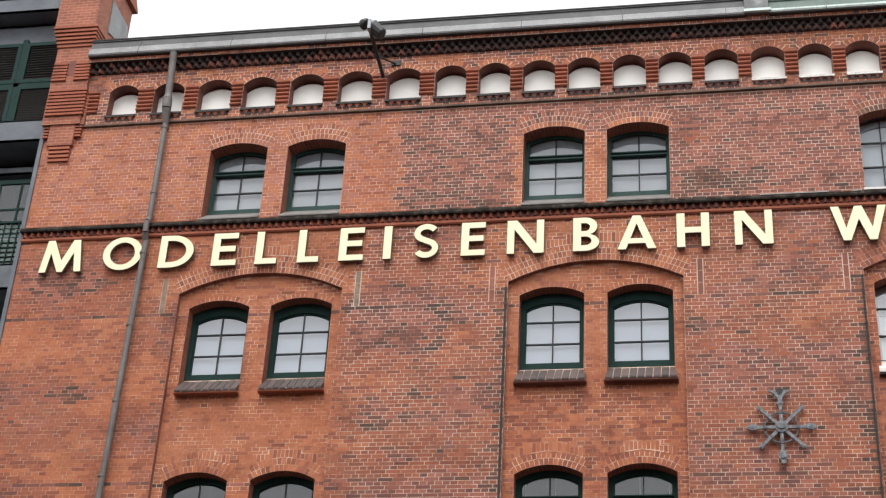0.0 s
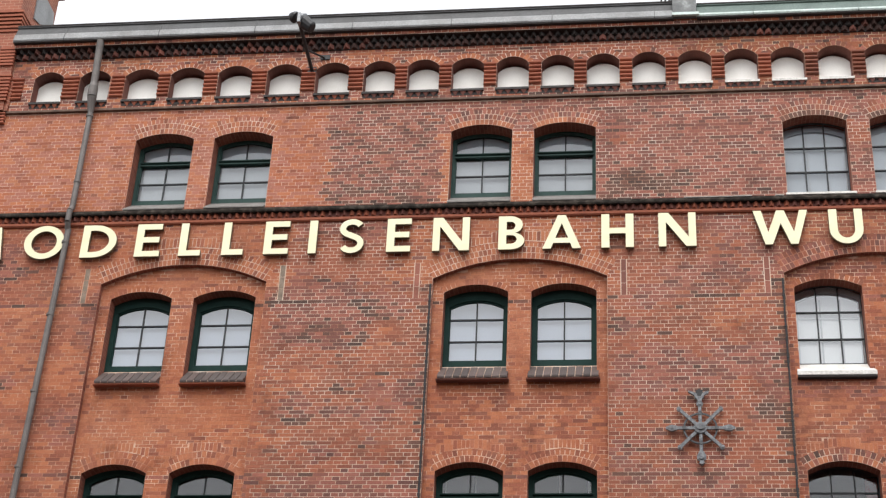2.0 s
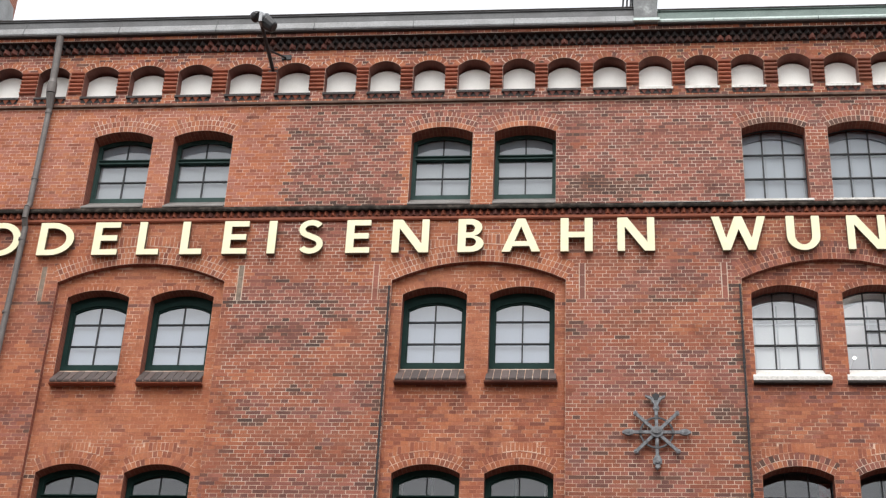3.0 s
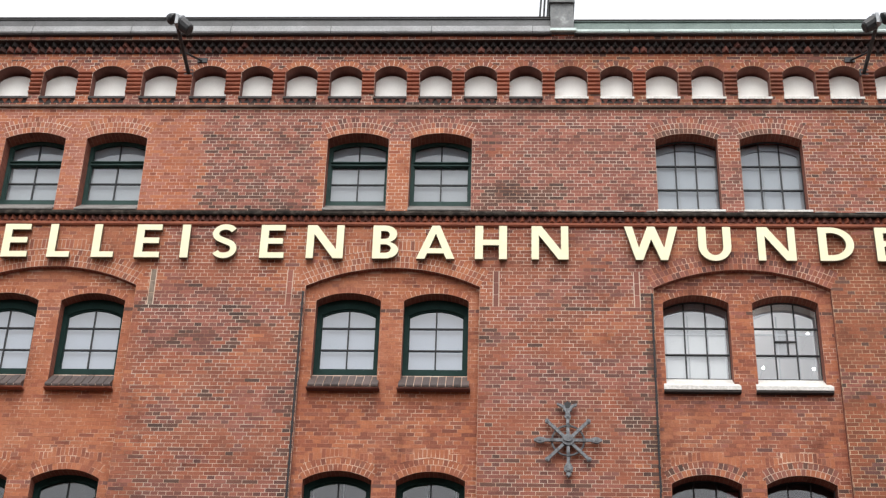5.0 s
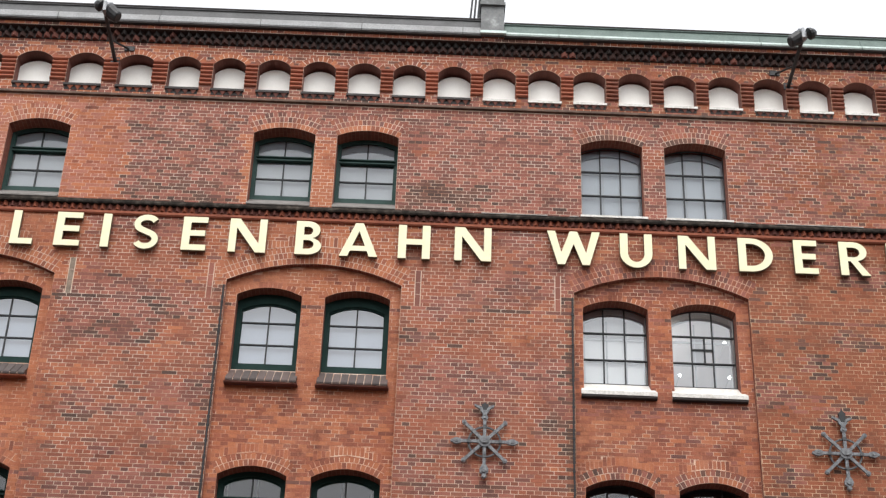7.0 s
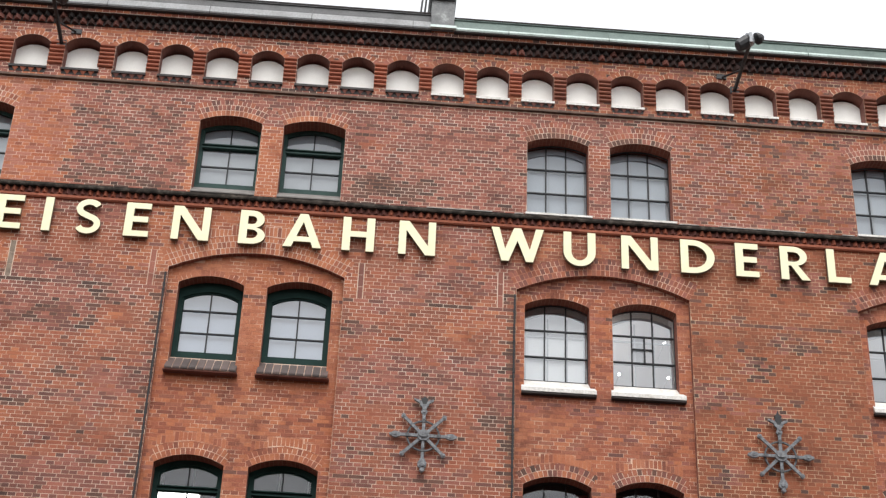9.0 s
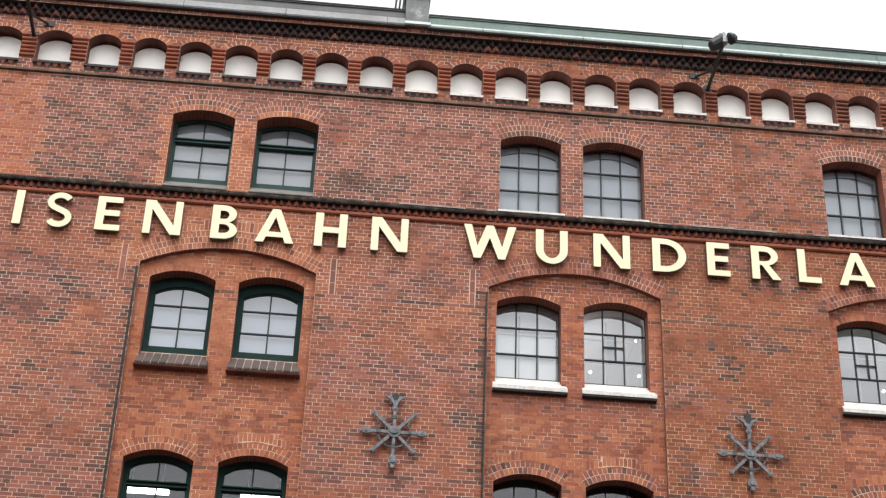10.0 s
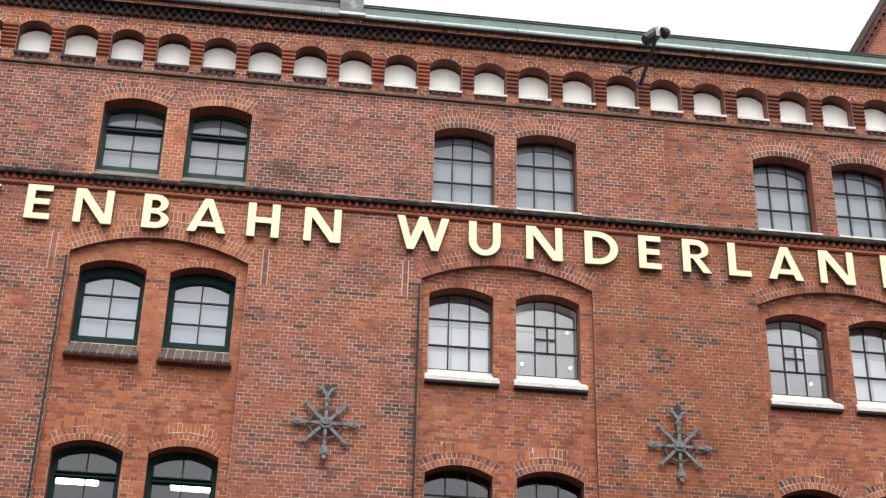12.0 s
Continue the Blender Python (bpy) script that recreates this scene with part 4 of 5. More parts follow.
def glyph(c, w, h=CAP, s=0.150, t=0.122):
    """Outlines (and counters) of one broad capital of width w."""
    if c == "I":
        return [[(0, 0), (w, 0), (w, h), (0, h)]]
    if c == "L":
        return [[(0, 0), (w, 0), (w, t), (s, t), (s, h), (0, h)]]
    if c == "E":
        m = h / 2 - t * 0.42
        return [[(0, 0), (w, 0), (w, t), (s, t), (s, m), (w * 0.93, m), (w * 0.93, m + t), (s, m + t), (s, h - t), (w, h - t), (w, h), (0, h)]]
    if c == "H":
        m = h / 2 - t / 2
        return [[(0, 0), (s, 0), (s, m), (w - s, m), (w - s, 0), (w, 0), (w, h), (w - s, h), (w - s, m + t), (s, m + t), (s, h), (0, h)]]
    if c == "N":
        d = s * 1.25
        g = h / (w - d)
        s2 = s * 0.92
        return [[(0, 0), (s2, 0), (s2, h - g * s2), (w - d, 0), (w, 0), (w, h), (w - s2, h), (w - s2, h - g * (w - s2 - d)), (d, h), (0, h)]]
    if c == "M":
        a, b = 0.11 * w, s * 0.95
        return [[(0, 0), (b, 0), (a + b * 0.72, 0.60 * h), (w / 2 - 0.055, 0), (w / 2 + 0.055, 0), (w - a - b * 0.72, 0.60 * h), (w - b, 0), (w, 0), (w - a, h), (w - a - b, h), (w / 2, 0.36 * h), (a + b, h), (a, h)]]
    if c == "W":
        return [[(0.20 * w, 0), (0.335 * w, 0), (0.5 * w, 0.62 * h), (0.665 * w, 0), (0.80 * w, 0), (w, h), (w - s, h), (0.735 * w, 0.36 * h), (0.57 * w, h), (0.43 * w, h), (0.265 * w, 0.36 * h), (s, h), (0, h)]]
    if c == "A":
        e, top = 0.158, 0.76 * h
        xi = lambda z: e + (w / 2 - e) * z / top
        z0, z1 = 0.165 * h, 0.315 * h
        return [[(0, 0), (e, 0), (xi(z0), z0), (w - xi(z0), z0), (w - e, 0), (w, 0), (0.605 * w, h), (0.395 * w, h)],
                [(xi(z1), z1), (w / 2, top), (w - xi(z1), z1)]]
    if c == "O":
        return [ellipse(w / 2, h / 2, w / 2, h / 2 + 0.012, 0, 348.75, 31), ellipse(w / 2, h / 2, w / 2 - s, h / 2 - t + 0.012, 0, 348.75, 31)]
    if c == "D":
        k = 0.36 * w
        return [[(0, 0)] + ellipse(k, h / 2, w - k, h / 2, -90, 90, 16) + [(0, h)],
                [(s, t)] + ellipse(k, h / 2, w - k - s, h / 2 - t, -90, 90, 14) + [(s, h - t)]]
    if c in "BR":
        m = 0.47 * h if c == "B" else 0.42 * h
        k, up = 0.48 * w, w * 0.93
        top = ellipse(k, (m + h) / 2, up - k, (h - m) / 2, -90, 90, 10)
        hole = [(s, m + t * 0.72)] + ellipse(k, (m + t * 0.72 + h - t) / 2, up - k - s * 0.92, (h - t - m - t * 0.72) / 2, -90, 90, 8) + [(s, h - t)]
        if c == "B":
            low = ellipse(k, (m + 0.03) / 2, w - k, (m + 0.03) / 2, -90, 72, 10)
            hole2 = [(s, t)] + ellipse(k, (t + m - t * 0.25) / 2, w - k - s * 0.95, (m - t * 1.25) / 2, -90, 90, 8) + [(s, m - t * 0.25)]
            return [[(0, 0)] + low + top[2:] + [(0, h)], hole, hole2]
        return [[(0, 0), (s, 0), (s, m), (0.36 * w, m), (w - s * 1.12, 0), (w, 0), (0.60 * w, m + 0.01)] + top[2:] + [(0, h)], hole]
    if c == "U":
        b = 0.30
        return [ellipse(w / 2, b, w / 2, b + 0.012, 180, 360, 16) + [(w, h), (w - s, h)] + ellipse(w / 2, b, w / 2 - s, b - t + 0.012, 360, 180, 14) + [(s, h), (0, h)]]
    if c == "S":
        q = t * 0.98
        line = ellipse(w / 2, 0.735 * h, w / 2 - q / 2, 0.265 * h - q / 2 + 0.012, 28, 250, 14) + ellipse(w / 2, 0.275 * h, w / 2 - q / 2, 0.275 * h - q / 2 + 0.012, 70, -152, 14)
        left, right = [], []
        for i, (x, z) in enumerate(line):
            ax, az = line[max(i - 1, 0)]
            bx, bz = line[min(i + 1, len(line) - 1)]
            d = math.hypot(bx - ax, bz - az)
            nx, nz = -(bz - az) / d * q / 2, (bx - ax) / d * q / 2
            left.append((x + nx, z + nz)), right.append((x - nx, z - nz))
        return [left + right[::-1]]


def letter(c, x0, x1):
    """One raised letter: filled outlines, given a thickness, on short pegs."""
    cu = bpy.data.curves.new("letter", "CURVE")
    cu.dimensions, cu.fill_mode, cu.extrude, cu.bevel_depth = "2D", "BOTH", 0.04, 0.0
    for loop in glyph(c, x1 - x0):
        sp = cu.splines.new("POLY")
        sp.points.add(len(loop) - 1)
        for pt, (x, z) in zip(sp.points, loop):
            pt.co = (x, z, 0, 1)
        sp.use_cyclic_u = True
    tmp = bpy.data.objects.new("letter", cu)
    me = bpy.data.meshes.new_from_object(tmp)
    bpy.data.objects.remove(tmp)
    me.name = "letter"
    me.transform(Matrix.Rotation(radians(90), 4, "X"))
    me.materials.clear()
    me.materials.append(cream), me.materials.append(cream_side)
    for p in me.polygons:
        p.material_index = 0 if p.normal.y < -0.9 else 1
        p.use_smooth = False
    ob = tagged(new("sign_letter", None), "raised cream capital letter %s of the wall sign" % c, "letter", "letters of the wall sign")
    ob.location = (x0, -0.085, Z_BASE)
    part("letter_face", me, None, ob)
    loop = glyph(c, x1 - x0)[0]
    for px, pz in ((loop[0][0] * 0.5 + loop[1][0] * 0.5, 0.06), (loop[-1][0] * 0.5 + 0.04, CAP - 0.12)) if c not in "OSU" else ((0.06, CAP / 2), (x1 - x0 - 0.06, CAP / 2)):
        peg = Shape()
        peg.tube((px, 0.035, pz), (px, 0.088, pz), 0.012, 6)
        part("fixing_peg", peg, steel, ob)


SIGN = [("M", -9.40, -8.52), ("O", -8.10, -7.29), ("D", -6.93, -6.23), ("E", -5.84, -5.34), ("L", -4.96, -4.53), ("L", -4.11, -3.69),
        ("E", -3.29, -2.81), ("I", -2.42, -2.265), ("S", -1.83, -1.35), ("E", -0.91, -0.45), ("N", -0.03, 0.67), ("B", 1.22, 1.71),
        ("A", 2.05, 2.77), ("H", 3.15, 3.75), ("N", 4.21, 4.90), ("W", 5.95, 6.945), ("U", 7.32, 7.93), ("N", 8.42, 9.12),
        ("D", 9.55, 10.20), ("E", 10.60, 11.04), ("R", 11.46, 12.02), ("L", 12.36, 12.80), ("A", 13.14, 13.84), ("N", 14.17, 14.87), ("D", 15.42, 16.08)]
for c, x0, x1 in SIGN:
    letter(c, x0, x1)

# ---- iron ship's wheels on the piers ----
def disc(s, x, z, rx, rz, y0, y1, n=14):
    s.plate([(x + rx * math.cos(2 * math.pi * k / n), z + rz * math.sin(2 * math.pi * k / n)) for k in range(n)], y0, y1)


def bar_between(s, a, b, half, y0, y1):
    dx, dz = b[0] - a[0], b[1] - a[1]
    d = math.hypot(dx, dz)
    nx, nz = -dz / d * half, dx / d * half
    s.plate([(a[0] + nx, a[1] + nz), (a[0] - nx, a[1] - nz), (b[0] - nx, b[1] - nz), (b[0] + nx, b[1] + nz)], y0, y1)


def ship_wheel(x, z, leaf=False):
    w = tagged(new("wheel_ornament"), "grey iron ship's wheel ornament fixed to the brick pier", "ornament", "iron wheels on the wall")
    w.location = (x, 0, z)
    s = Shape()
    disc(s, 0, 0, 0.112, 0.105, -0.115, -0.05, 18)
    disc(s, 0, 0.02, 0.085, 0.07, -0.135, -0.115, 16)
    disc(s, 0, -0.025, 0.03, 0.022, -0.15, -0.135, 10)
    part("hub", s, iron, w)
    s = Shape()
    n = 40
    ri, ro = 0.266, 0.296
    for k in range(n):
        a, b = 2 * math.pi * k / n, 2 * math.pi * (k + 1) / n
        o = [(r * math.cos(q), r * math.sin(q)) for q, r in ((a, ri), (a, ro), (b, ro), (b, ri))]
        s.solid([(px, -0.075, pz) for px, pz in o], [(px, -0.045, pz) for px, pz in o])
    rim = part("rim", s, iron_dark, w)
    for k in range(8):
        s = Shape()
        a = radians(45 * k)
        c, d = math.cos(a), math.sin(a)
        reach = 0.50 if k % 2 else (0.44, 0, 0.46, 0, 0.44, 0, 0.50, 0)[k]
        bar_between(s, (0.08 * c, 0.08 * d), (reach * c, reach * d), 0.028, -0.095, -0.06)
        sp = part("spoke", s, iron, w)
        e = Shape()
        if k % 2:
            disc(e, 0.51 * c, 0.51 * d, 0.042, 0.042, -0.10, -0.05, 12)
            disc(e, 0.51 * c, 0.51 * d, 0.018, 0.018, -0.115, -0.10, 8)
        elif k in (0, 4):
            disc(e, 0.49 * c, 0, 0.082, 0.058, -0.10, -0.05, 14)
            disc(e, 0.43 * c, 0, 0.035, 0.046, -0.102, -0.05, 10)
            disc(e, 0.565 * c, 0, 0.034, 0.03, -0.097, -0.052, 10)
            disc(e, 0.49 * c, 0, 0.025, 0.025, -0.115, -0.10, 8)
        if e.f:
            part("spoke_end", e, iron, sp, "rounded spoke end with a rivet")
        if k % 2 == 0:
            s = Shape()
            disc(s, 0.28 * c, 0.28 * d, 0.036, 0.036, -0.105, -0.04, 12)
            part("rivet", s, iron_dark, rim)
    s = Shape()
    disc(s, 0, 0.455, 0.058, 0.05, -0.10, -0.05, 12)
    disc(s, 0, 0.455, 0.026, 0.024, -0.12, -0.10, 10)
    s.plate([(-0.03, 0.49), (0.03, 0.49), (0.045, 0.55), (0.075, 0.575), (0.085, 0.62), (0.165, 0.665), (0.16, 0.70), (0.10, 0.685), (0.055, 0.66), (0.03, 0.60),
             (-0.03, 0.60), (-0.055, 0.66), (-0.10, 0.685), (-0.185, 0.71), (-0.19, 0.68), (-0.085, 0.62), (-0.075, 0.575), (-0.045, 0.55)], -0.10, -0.05)
    top = 0.19 if leaf else 0.06
    lf = Shape()
    lf.plate([(-0.03, 0.59), (0.03, 0.59), (0.07, 0.66), (0.055, 0.69 + 0.2 * top), (0.07, 0.69 + 0.45 * top), (0.02, 0.69 + 0.7 * top), (0.0, 0.70 + top),
              (-0.02, 0.69 + 0.7 * top), (-0.065, 0.69 + 0.45 * top), (-0.05, 0.69 + 0.2 * top), (-0.07, 0.66)], -0.085, -0.045)
    part("leaf", lf, black_metal, w, "blackened iron leaf")
    part("finial", s, iron, w, "leaf-topped iron finial" if leaf else "winged iron finial")
    s = Shape()
    s.plate([(-0.035, -0.44), (-0.08, -0.52), (-0.075, -0.58), (-0.03, -0.62), (-0.045, -0.66), (0.0, -0.70), (0.045, -0.66), (0.03, -0.62), (0.075, -0.58), (0.08, -0.52), (0.035, -0.44)], -0.10, -0.045)
    disc(s, 0, -0.55, 0.045, 0.04, -0.125, -0.10, 12)
    disc(s, 0, -0.65, 0.035, 0.035, -0.12, -0.04, 12)
    part("pendant", s, iron, w, "iron pendant knob")
    for px, pz in ((0, 0), (0.28, 0), (-0.28, 0), (0, 0.28), (0, -0.28)):
        s = Shape()
        s.tube((px, -0.06, pz), (px, 0.01, pz), 0.012, 6)
        part("fixing_peg", s, iron, w)


ship_wheel(4.84, 12.93)
ship_wheel(11.19, 12.955, leaf=True)

# ---- rain pipe ----
def rain_pipe():
    p = tagged(new("rain_pipe"), "grey metal rain pipe running down the brick wall", "pipe")
    p.location = (-7.26, 0, 0)
    s = Shape()
    s.tube((-0.01, -0.28, 21.74), (-0.01, -0.26, 21.5), 0.078, 12)
    s.tube((-0.01, -0.26, 21.5), (0, -0.20, 20.42), 0.075, 12)
    part("upper_pipe", s, pipe_mat, p, smooth=False)
    s = Shape()
    s.tube((0, -0.215, 20.68), (0, -0.215, 20.58), 0.08, 12, 0.1)
    s.tube((0, -0.215, 20.58), (0, -0.20, 20.36), 0.1, 12)
    s.tube((0, -0.20, 20.35), (0, -0.12, 20.02), 0.098, 12, 0.062)
    part("swan_neck", s, pipe_mat, p, "thicker pipe socket")
    s = Shape()
    s.tube((0, -0.12, 20.04), (0, -0.12, 17.72), 0.058, 12)
    s.tube((0, -0.12, 17.72), (0, -0.21, 17.6), 0.058, 12)
    s.tube((0, -0.21, 17.6), (0, -0.21, 17.35), 0.058, 12)
    s.tube((0, -0.21, 17.35), (0, -0.12, 17.2), 0.058, 12)
    s.tube((0.01, -0.12, 17.22), (-0.24, -0.12, 0.0), 0.058, 12)
    down = part("down_pipe", s, pipe_mat, p)
    for z in (19.9, 18.3, 16.9, 15.3, 13.7, 12.2, 10.0):
        c = Shape()
        lean = min(0.0, 0.0145 * (z - 17.2))
        c.tube((lean, -0.12, z), (lean, -0.12, z + 0.05), 0.072, 12)
        c.box(lean - 0.02, lean + 0.02, -0.1, 0.01, z + 0.005, z + 0.045)
        part("collar", c, pipe_mat, down)


rain_pipe()

# ---- lightning cables beside two recesses ----
def cable(x):
    c = tagged(new("lightning_cable"), "thin dark lightning cable clipped to the brick arris", "cable", "lightning cables on the wall")
    c.location = (x, 0, 0)
    s = Shape()
    z = 0.0
    while z < 15.9:
        s.tube((random.uniform(-0.004, 0.004), -0.018, z), (random.uniform(-0.004, 0.004), -0.018, min(z + 0.31, 15.95)), 0.018, 6)
        z += 0.3
    part("wire", s, black_metal, c)
    for k in range(8):
        b = Shape()
        b.box(-0.024, 0.024, -0.038, 0.003, 11.2 + 0.62 * k, 11.225 + 0.62 * k)
        part("clip", b, black_metal, c)


cable(-0.035)
cable(6.42)

# ---- floodlights on arms over the letters ----
def floodlight(x, z, side, tilt):
    """side: where the brace stands; tilt: degrees by which the pair of heads slopes."""
    f = tagged(new("floodlight"), "black floodlight pair on an arm out from the cornice", "floodlight", "floodlights on the cornice")
    f.location = (x, -0.055, z)
    s = Shape()
    s.tube((0, 0, 0), (0, -1.30, 0.13), 0.04, 10)
    part("arm", s, black_metal, f)
    s = Shape()
    s.box(-0.09, 0.09, -0.03, 0.0, -0.07, 0.09)
    part("base_plate", s, black_metal, f)
    s = Shape()
    s.tube((side * 0.24, 0, 0.32), (0.0, -0.62, 0.07), 0.022, 8)
    part("brace", s, black_metal, f)
    s = Shape()
    s.box(side * 0.25 - 0.1, side * 0.25 + 0.1, -0.03, 0.0, 0.27, 0.38)
    part("brace_plate", s, black_metal, f)
    m = Matrix.Translation((0.02, -1.34, 0.24)) @ Euler((0, radians(-tilt), 0)).to_matrix().to_4x4()

    def turned(rings, sides=12):
        h = Shape()
        for (xa, ra, da), (xb, rb, db) in zip(rings, rings[1:]):
            a = [m @ Vector((-side * xa, ra * math.cos(2 * math.pi * k / sides), da + ra * math.sin(2 * math.pi * k / sides))) for k in range(sides)]
            b = [m @ Vector((-side * xb, rb * math.cos(2 * math.pi * k / sides), db + rb * math.sin(2 * math.pi * k / sides))) for k in range(sides)]
            h.solid([tuple(v) for v in a], [tuple(v) for v in b])
        return h

    part("lamp_housing", turned([(-0.31, 0.09, -0.03), (-0.29, 0.12, -0.03), (-0.10, 0.145, 0), (-0.05, 0.13, 0.01)]), black_metal, f)
    rear = part("lamp_housing", turned([(0.13, 0.05, 0.01), (0.145, 0.125, 0.0), (0.20, 0.12, -0.005), (0.27, 0.075, -0.01), (0.30, 0.03, -0.01)]), black_metal, f)
    part("lamp_glass", turned([(0.298, 0.028, -0.01), (0.306, 0.026, -0.01)]), grey_metal, rear, "grey lamp glass")
    part("ballast_case", turned([(-0.04, 0.12, 0.02), (-0.02, 0.145, 0.03), (0.04, 0.13, 0.03), (0.07, 0.05, 0.02)]), grey_metal, f, "grey ballast case")
    s = Shape()
    s.box(-0.03, 0.03, -1.47, -1.28, 0.10, 0.15)
    s.box(-0.03, 0.03, -1.50, -1.46, 0.10, 0.33)
    part("yoke", s, grey_metal, f, "grey lamp bracket")


floodlight(-2.727, 20.93, 1, -34)
floodlight(10.825, 20.94, -1, 26)

# ---- metal shaft and flashing at the roof edge ----
sh = tagged(new("roof_shaft"), "grey zinc clad shaft rising from the gutter", "shaft", kind="structure")
s = Shape()
s.profile([(-0.37, 21.78), (-0.34, 22.52), (0.35, 22.52), (0.35, 21.78)], 4.60, 5.07)
part("shaft_body", s, zinc_mid, sh)
s = Shape()
s.box(4.575, 5.095, -0.40, 0.38, 22.50, 22.57)
s.box(4.60, 5.07, -0.36, 0.35, 22.57, 23.5)
part("shaft_head", s, zinc_mid, sh)
s = Shape()
s.profile([(-0.395, 21.77), (-0.385, 21.84), (-0.33, 21.86), (-0.33, 21.77)], 4.59, 5.12)
part("shaft_skirt", s, patina_pale, sh, "pale patinated skirt")
for x0, x1 in ((4.36, 4.50), (4.45, 4.56), (4.53, 4.63)):
    s = Shape()
    s.tube((x0, 0.35, 22.2), (x1, 0.35, 24.2), 0.022, 8)
    part("stay_rod", s, zinc_dark, sh, "dark leaning stay rod")

# ---- brick turret at the corner ----
tw = tagged(new("corner_turret"), "corbelled red brick turret on the corner of the wall", "turret", kind="structure")
b = Shape()
b.box(-10.0, -9.165, -0.14, 0.5, 20.15, 22.2)
b.box(-9.86, -9.08, -0.10, 0.5, 20.15, 20.9)
part("turret_body", b, coursed, tw)
b = Shape()
b.box(-10.12, -9.2, -0.25, 1.42, 22.62, 26.0)
part("turret_stack", b, coursed, tw)
fl = Shape()
sheet = [(0.33, 23.82), (0.38, 22.95), (0.70, 23.04), (1.36, 23.50), (1.25, 23.80)]
fl.solid([(-9.205, a, c) for a, c in sheet], [(-9.17, a, c) for a, c in sheet])
part("side_sheet", fl, zinc, tw, "pale metal sheet on the turret's side")
cp = Shape()
for k in range(5):
    cp.box(-10.2, -9.1 - 0.02 * k, -0.3 - 0.03 * k, 1.5, 24.35 + 0.09 * k, 24.41 + 0.09 * k)
part("stack_ribs", cp, moulded, tw)
for k in range(6):
    r = Shape()
    r.box(-10.02 - 0.02 * k, -9.17 + 0.012 * k, -0.17 - 0.025 * k, 0.5 + 0.15 * k, 22.17 + 0.085 * k, 22.225 + 0.085 * k)
    part("corbel_rib", r, moulded, tw)
r = Shape()
r.box(-10.02, -9.19, -0.16, 0.5, 22.2, 22.7)
part("corbel_core", r, sooty, tw)
for k in range(6):
    for a, c in ((-9.99, -9.67), (-9.49, -9.15)):
        r = Shape()
        z = 21.27 + 0.082 * k
        r.box(a, c, -0.185, -0.12, z, z + 0.05)
        part("rib", r, moulded, tw)
ar = Shape()
ar.plate(arch_outline(-9.66, -9.50, 21.42, 21.74, 0.07, 6), -0.146, -0.12)
part("slot", ar, sooty, tw, "narrow arched slot")
for k in range(8):
    r = Shape()
    z = 20.36 + 0.088 * k
    r.box(-9.97, -9.12, -0.19, -0.09, z, z + 0.05)
    part("rib", r, moulded, tw)
for k in range(4):
    for a, c in ((-9.96, -9.84), (-9.28, -9.12)):
        r = Shape()
        z = 19.86 + 0.075 * k
        r.box(a, c, -0.09, 0.02, z, z + 0.04)
        part("rib", r, moulded, tw)
    r = Shape()
    z = 19.28 + 0.09 * k
    r.box(-9.76, -9.30, -0.05 - 0.015 * k, 0.02, z, z + 0.055)
    part("rib", r, moulded, tw)
r = Shape()
r.box(-9.82, -9.26, -0.10, 0.02, 19.64, 20.36)
part("corbel_face", r, coursed, tw)

# ---- neighbouring steel-framed front ----
nb = tagged(new("neighbour_front"), "slate steel beams with green louvres and a window beside the brick corner", "facade", kind="structure")
NX0, NX1 = -14.0, -10.0
for z0, z1, y0, m in ((23.48, 23.88, 0.12, beam_mat), (22.84, 23.42, 0.55, beam_mat), (19.98, 20.52, 0.15, beam_mat), (19.55, 19.75, 0.75, beam_mat), (16.42, 17.0, 0.2, beam_mat), (12.6, 13.2, 0.2, beam_mat)):
    s = Shape()
    s.box(NX0, NX1, y0, y0 + 0.04, z0, z1, 0)
    s.box(NX0, NX1, y0, 1.6, z0, z0 + 0.04, 0)
    s.box(NX0, NX1, y0, 1.6, z1 - 0.04, z1, 0)
    part("beam", s, m, nb, "slate painted steel beam")
s = Shape()
s.box(NX0, NX1, 0.1, 1.6, 23.88, 26.0)
part("upper_wall", s, coursed, nb)
s = Shape()
s.box(NX0, NX1, 1.6, 1.8, 0.0, 26.0)
part("rear_wall", s, room_dark, nb)
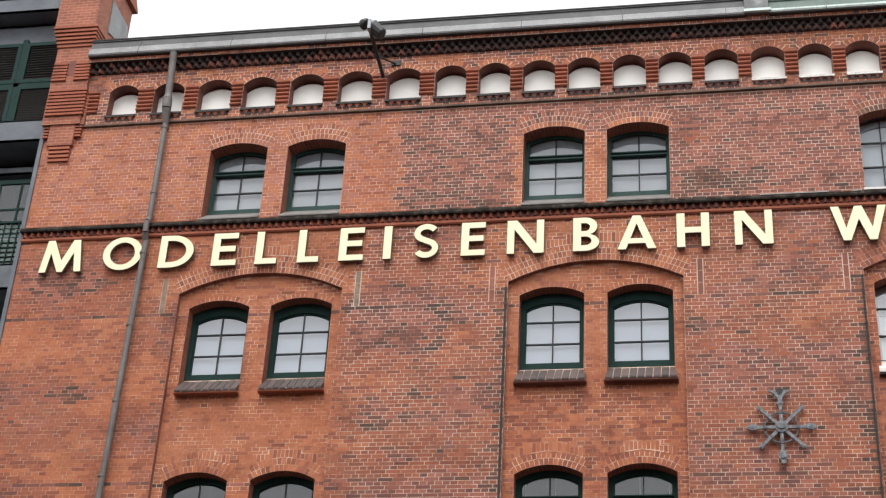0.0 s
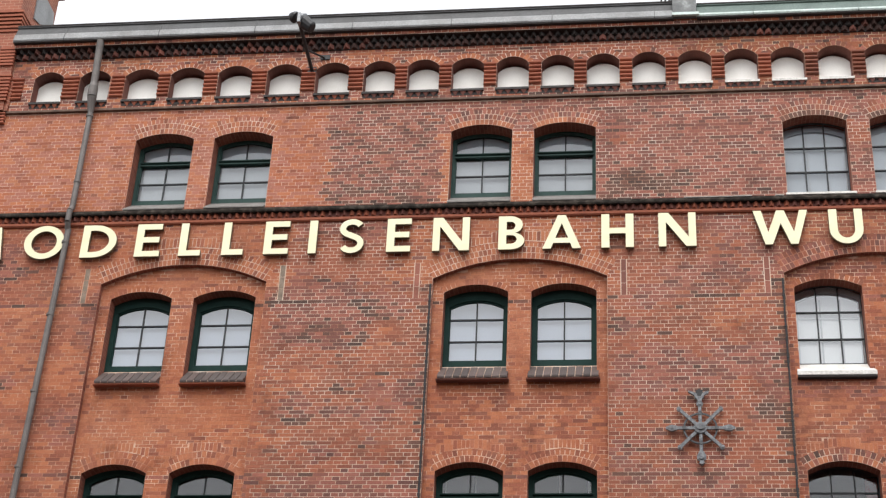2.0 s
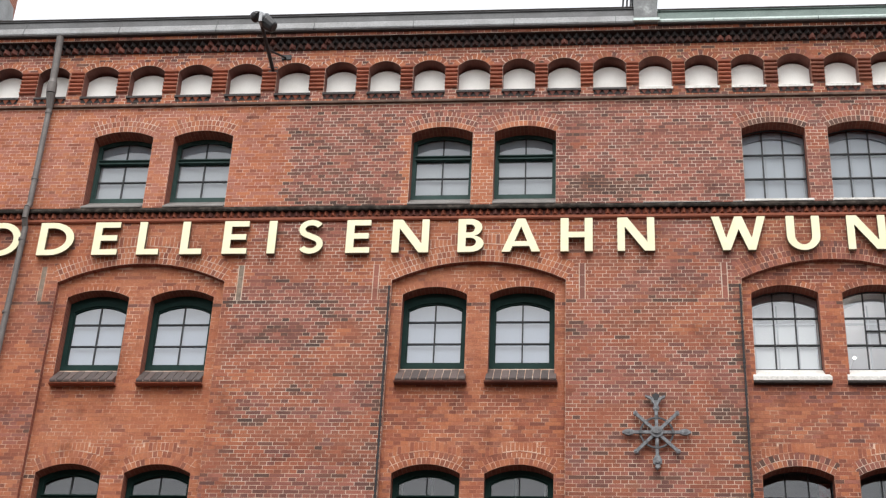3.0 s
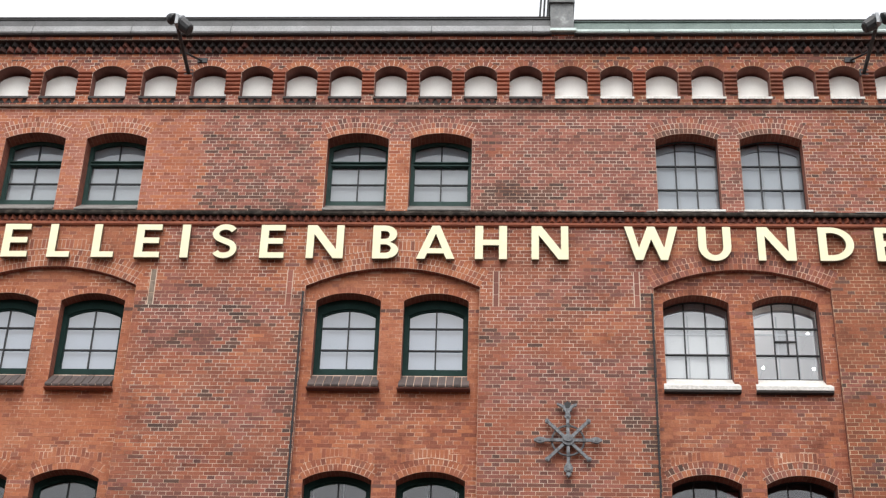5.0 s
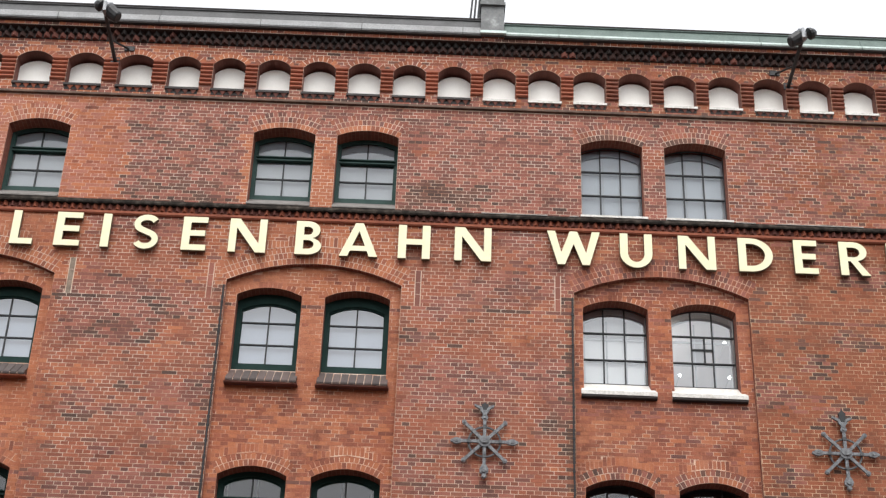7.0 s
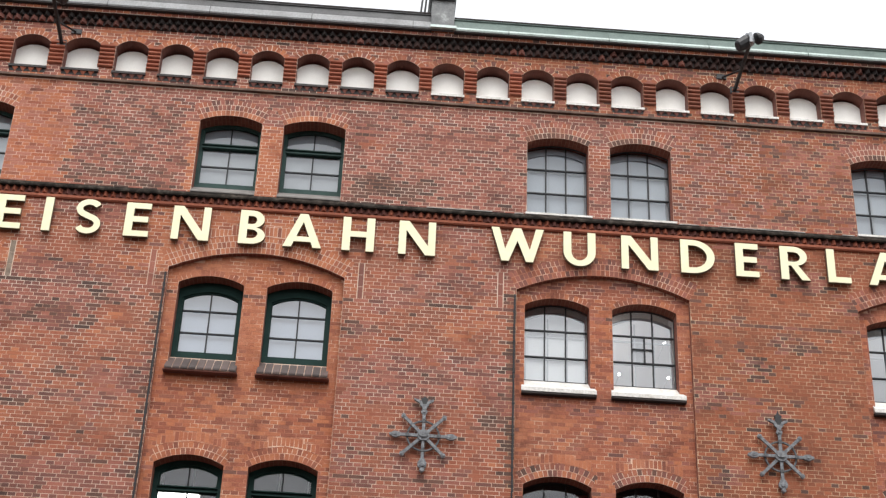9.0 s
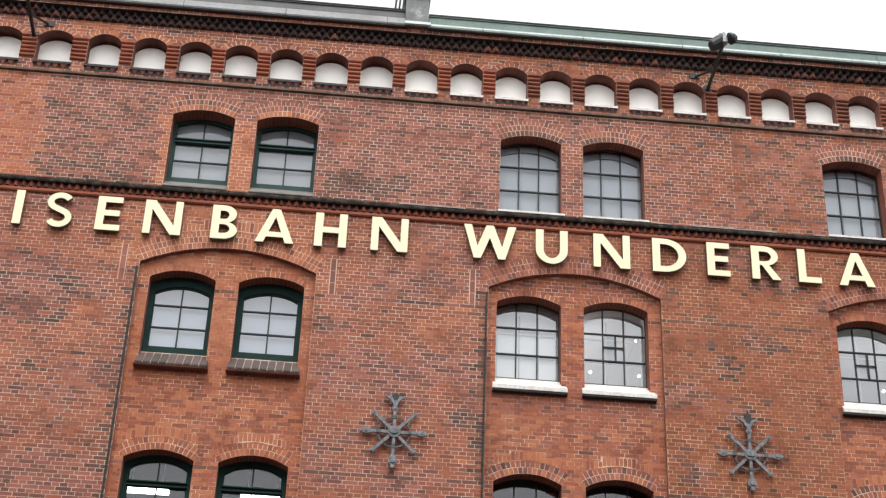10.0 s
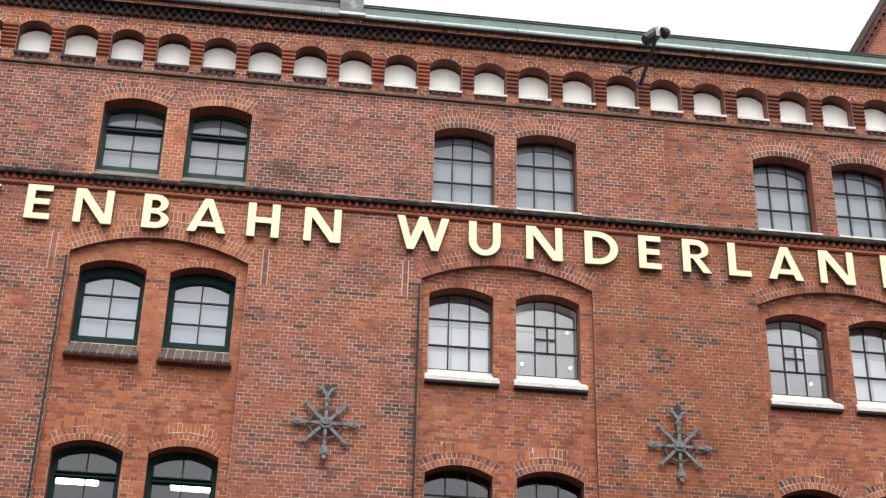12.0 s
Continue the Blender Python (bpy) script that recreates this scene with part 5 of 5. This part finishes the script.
for x0, x1 in ((-13.2, -12.25), (-12.15, -11.15), (-11.05, -10.05)):
    for z0, z1 in ((20.52, 21.62), (21.70, 22.80)):
        f = Shape()
        ring_plate(f, [(x0, z0), (x1, z0), (x1, z1), (x0, z1)], [(x0 + 0.09, z0 + 0.09), (x1 - 0.09, z0 + 0.09), (x1 - 0.09, z1 - 0.09), (x0 + 0.09, z1 - 0.09)], 0.38, 0.46)
        lv = part("louvre_frame", f, green, nb, "green louvre frame")
        k = 0
        while z0 + 0.12 + 0.066 * k < z1 - 0.1:
            z = z0 + 0.12 + 0.066 * k
            sl = Shape()
            sl.profile([(0.40, z), (0.405, z - 0.008), (0.46, z + 0.045), (0.455, z + 0.053)], x0 + 0.08, x1 - 0.08)
            part("slat", sl, slab_mat, lv)
            k += 1
    f = Shape()
    ring_plate(f, [(x0 - 0.04, 17.9), (x1 + 0.04, 17.9), (x1 + 0.04, 19.3), (x0 - 0.04, 19.3)], [(x0 + 0.03, 17.97), (x1 - 0.03, 17.97), (x1 - 0.03, 19.2), (x0 + 0.03, 19.2)], 0.6, 0.66)
    xm = (x0 + x1) / 2
    f.box(xm - 0.02, xm + 0.02, 0.61, 0.65, 17.97, 19.2)
    f.box(x0, x1, 0.612, 0.648, 18.55, 18.59)
    wf = part("window_frame", f, green, nb, "dark green window frame")
    g = Shape()
    g.box(x0 + 0.03, x1 - 0.03, 0.63, 0.636, 17.97, 19.2)
    part("pane", g, glass, wf).visible_shadow = False
    g = Shape()
    g.box(x0, x1, 0.74, 0.75, 17.9, 19.3)
    part("blind", g, blind_grey, wf, "grey blind behind the glass")
for x in (-12.2, -11.1):
    s = Shape()
    s.box(x - 0.06, x + 0.06, 0.39, 0.5, 20.5, 22.9)
    part("mullion", s, green, nb)
s = Shape()
s.box(NX0, NX1, 0.39, 0.5, 21.61, 21.71)
part("louvre_rail", s, green, nb)
rail = Shape()
for k in range(9):
    rail.box(NX0, NX1, 0.36, 0.39, 17.05 + 0.112 * k, 17.11 + 0.112 * k)
part("railing_slats", rail, patina, nb, "green slatted balcony railing")
rail = Shape()
for k in range(26):
    rail.box(-13.9 + 0.15 * k, -13.88 + 0.15 * k, 0.33, 0.36, 17.0, 18.08)
rail.box(NX0, NX1, 0.32, 0.40, 18.05, 18.09)
part("railing_bars", rail, green, nb)
s = Shape()
s.box(-10.03, -9.945, -0.03, 0.5, 0.0, 20.2)
part("corner_strip", s, beam_mat, nb, "grey metal strip at the brick corner")

# ---- gable of the next range ----
ga = tagged(new("gable"), "steep brick gable with a dark moulded edge beyond the gutter", "gable", kind="structure")
s = Shape()
s.plate([(15.5, 22.25), (24.6, 22.25), (20.05, 30.0)], 0.72, 1.1)
part("gable_wall", s, coursed, ga)
for k in range(3):
    s = Shape()
    a, d = 0.11 * k, (0.45, 0.55, 0.64)[k]
    s.solid([(15.36 + a, d, 22.25), (15.36 + a + 0.13, d, 22.25), (20.05, d, 30.25 - 1.71 * a), (20.05, d, 30.25 - 1.71 * a + 0.22)],
            [(15.36 + a, 1.12, 22.25), (15.36 + a + 0.13, 1.12, 22.25), (20.05, 1.12, 30.25 - 1.71 * a), (20.05, 1.12, 30.25 - 1.71 * a + 0.22)])
    part("edge_moulding", s, (slab_mat, sooty, sooty)[k], ga, "dark moulded gable edge")
for k in range(22):
    q = Shape()
    x, z = 15.60 + 0.2 * k * 0.6, 22.36 + 0.2 * k * 0.6 * 1.71
    q.box(x, x + 0.11, 0.56, 0.66, z, z + 0.1)
    part("edge_block", q, slab_mat, ga)

# ---- single bricks of the pier that carries the first wheel ----
proto = {}
for x, y, z, header, m in solo_bricks:
    key = (header, m)
    if key not in proto:
        s = Shape()
        h, t = ((HEAD if header else 2 * HEAD) - PERP) / 2, (COURSE - BED) / 2
        s.solid([(-h, 0.0, -t), (h, 0.0, -t), (h, 0.0, t), (-h, 0.0, t)], [(-h, 0.02, -t), (h, 0.02, -t), (h, 0.02, t), (-h, 0.02, t)])
        proto[key] = s.mesh("brick", [brick_solo[m]])
    part("brick", proto[key], None, wall, at=(x, y, z))
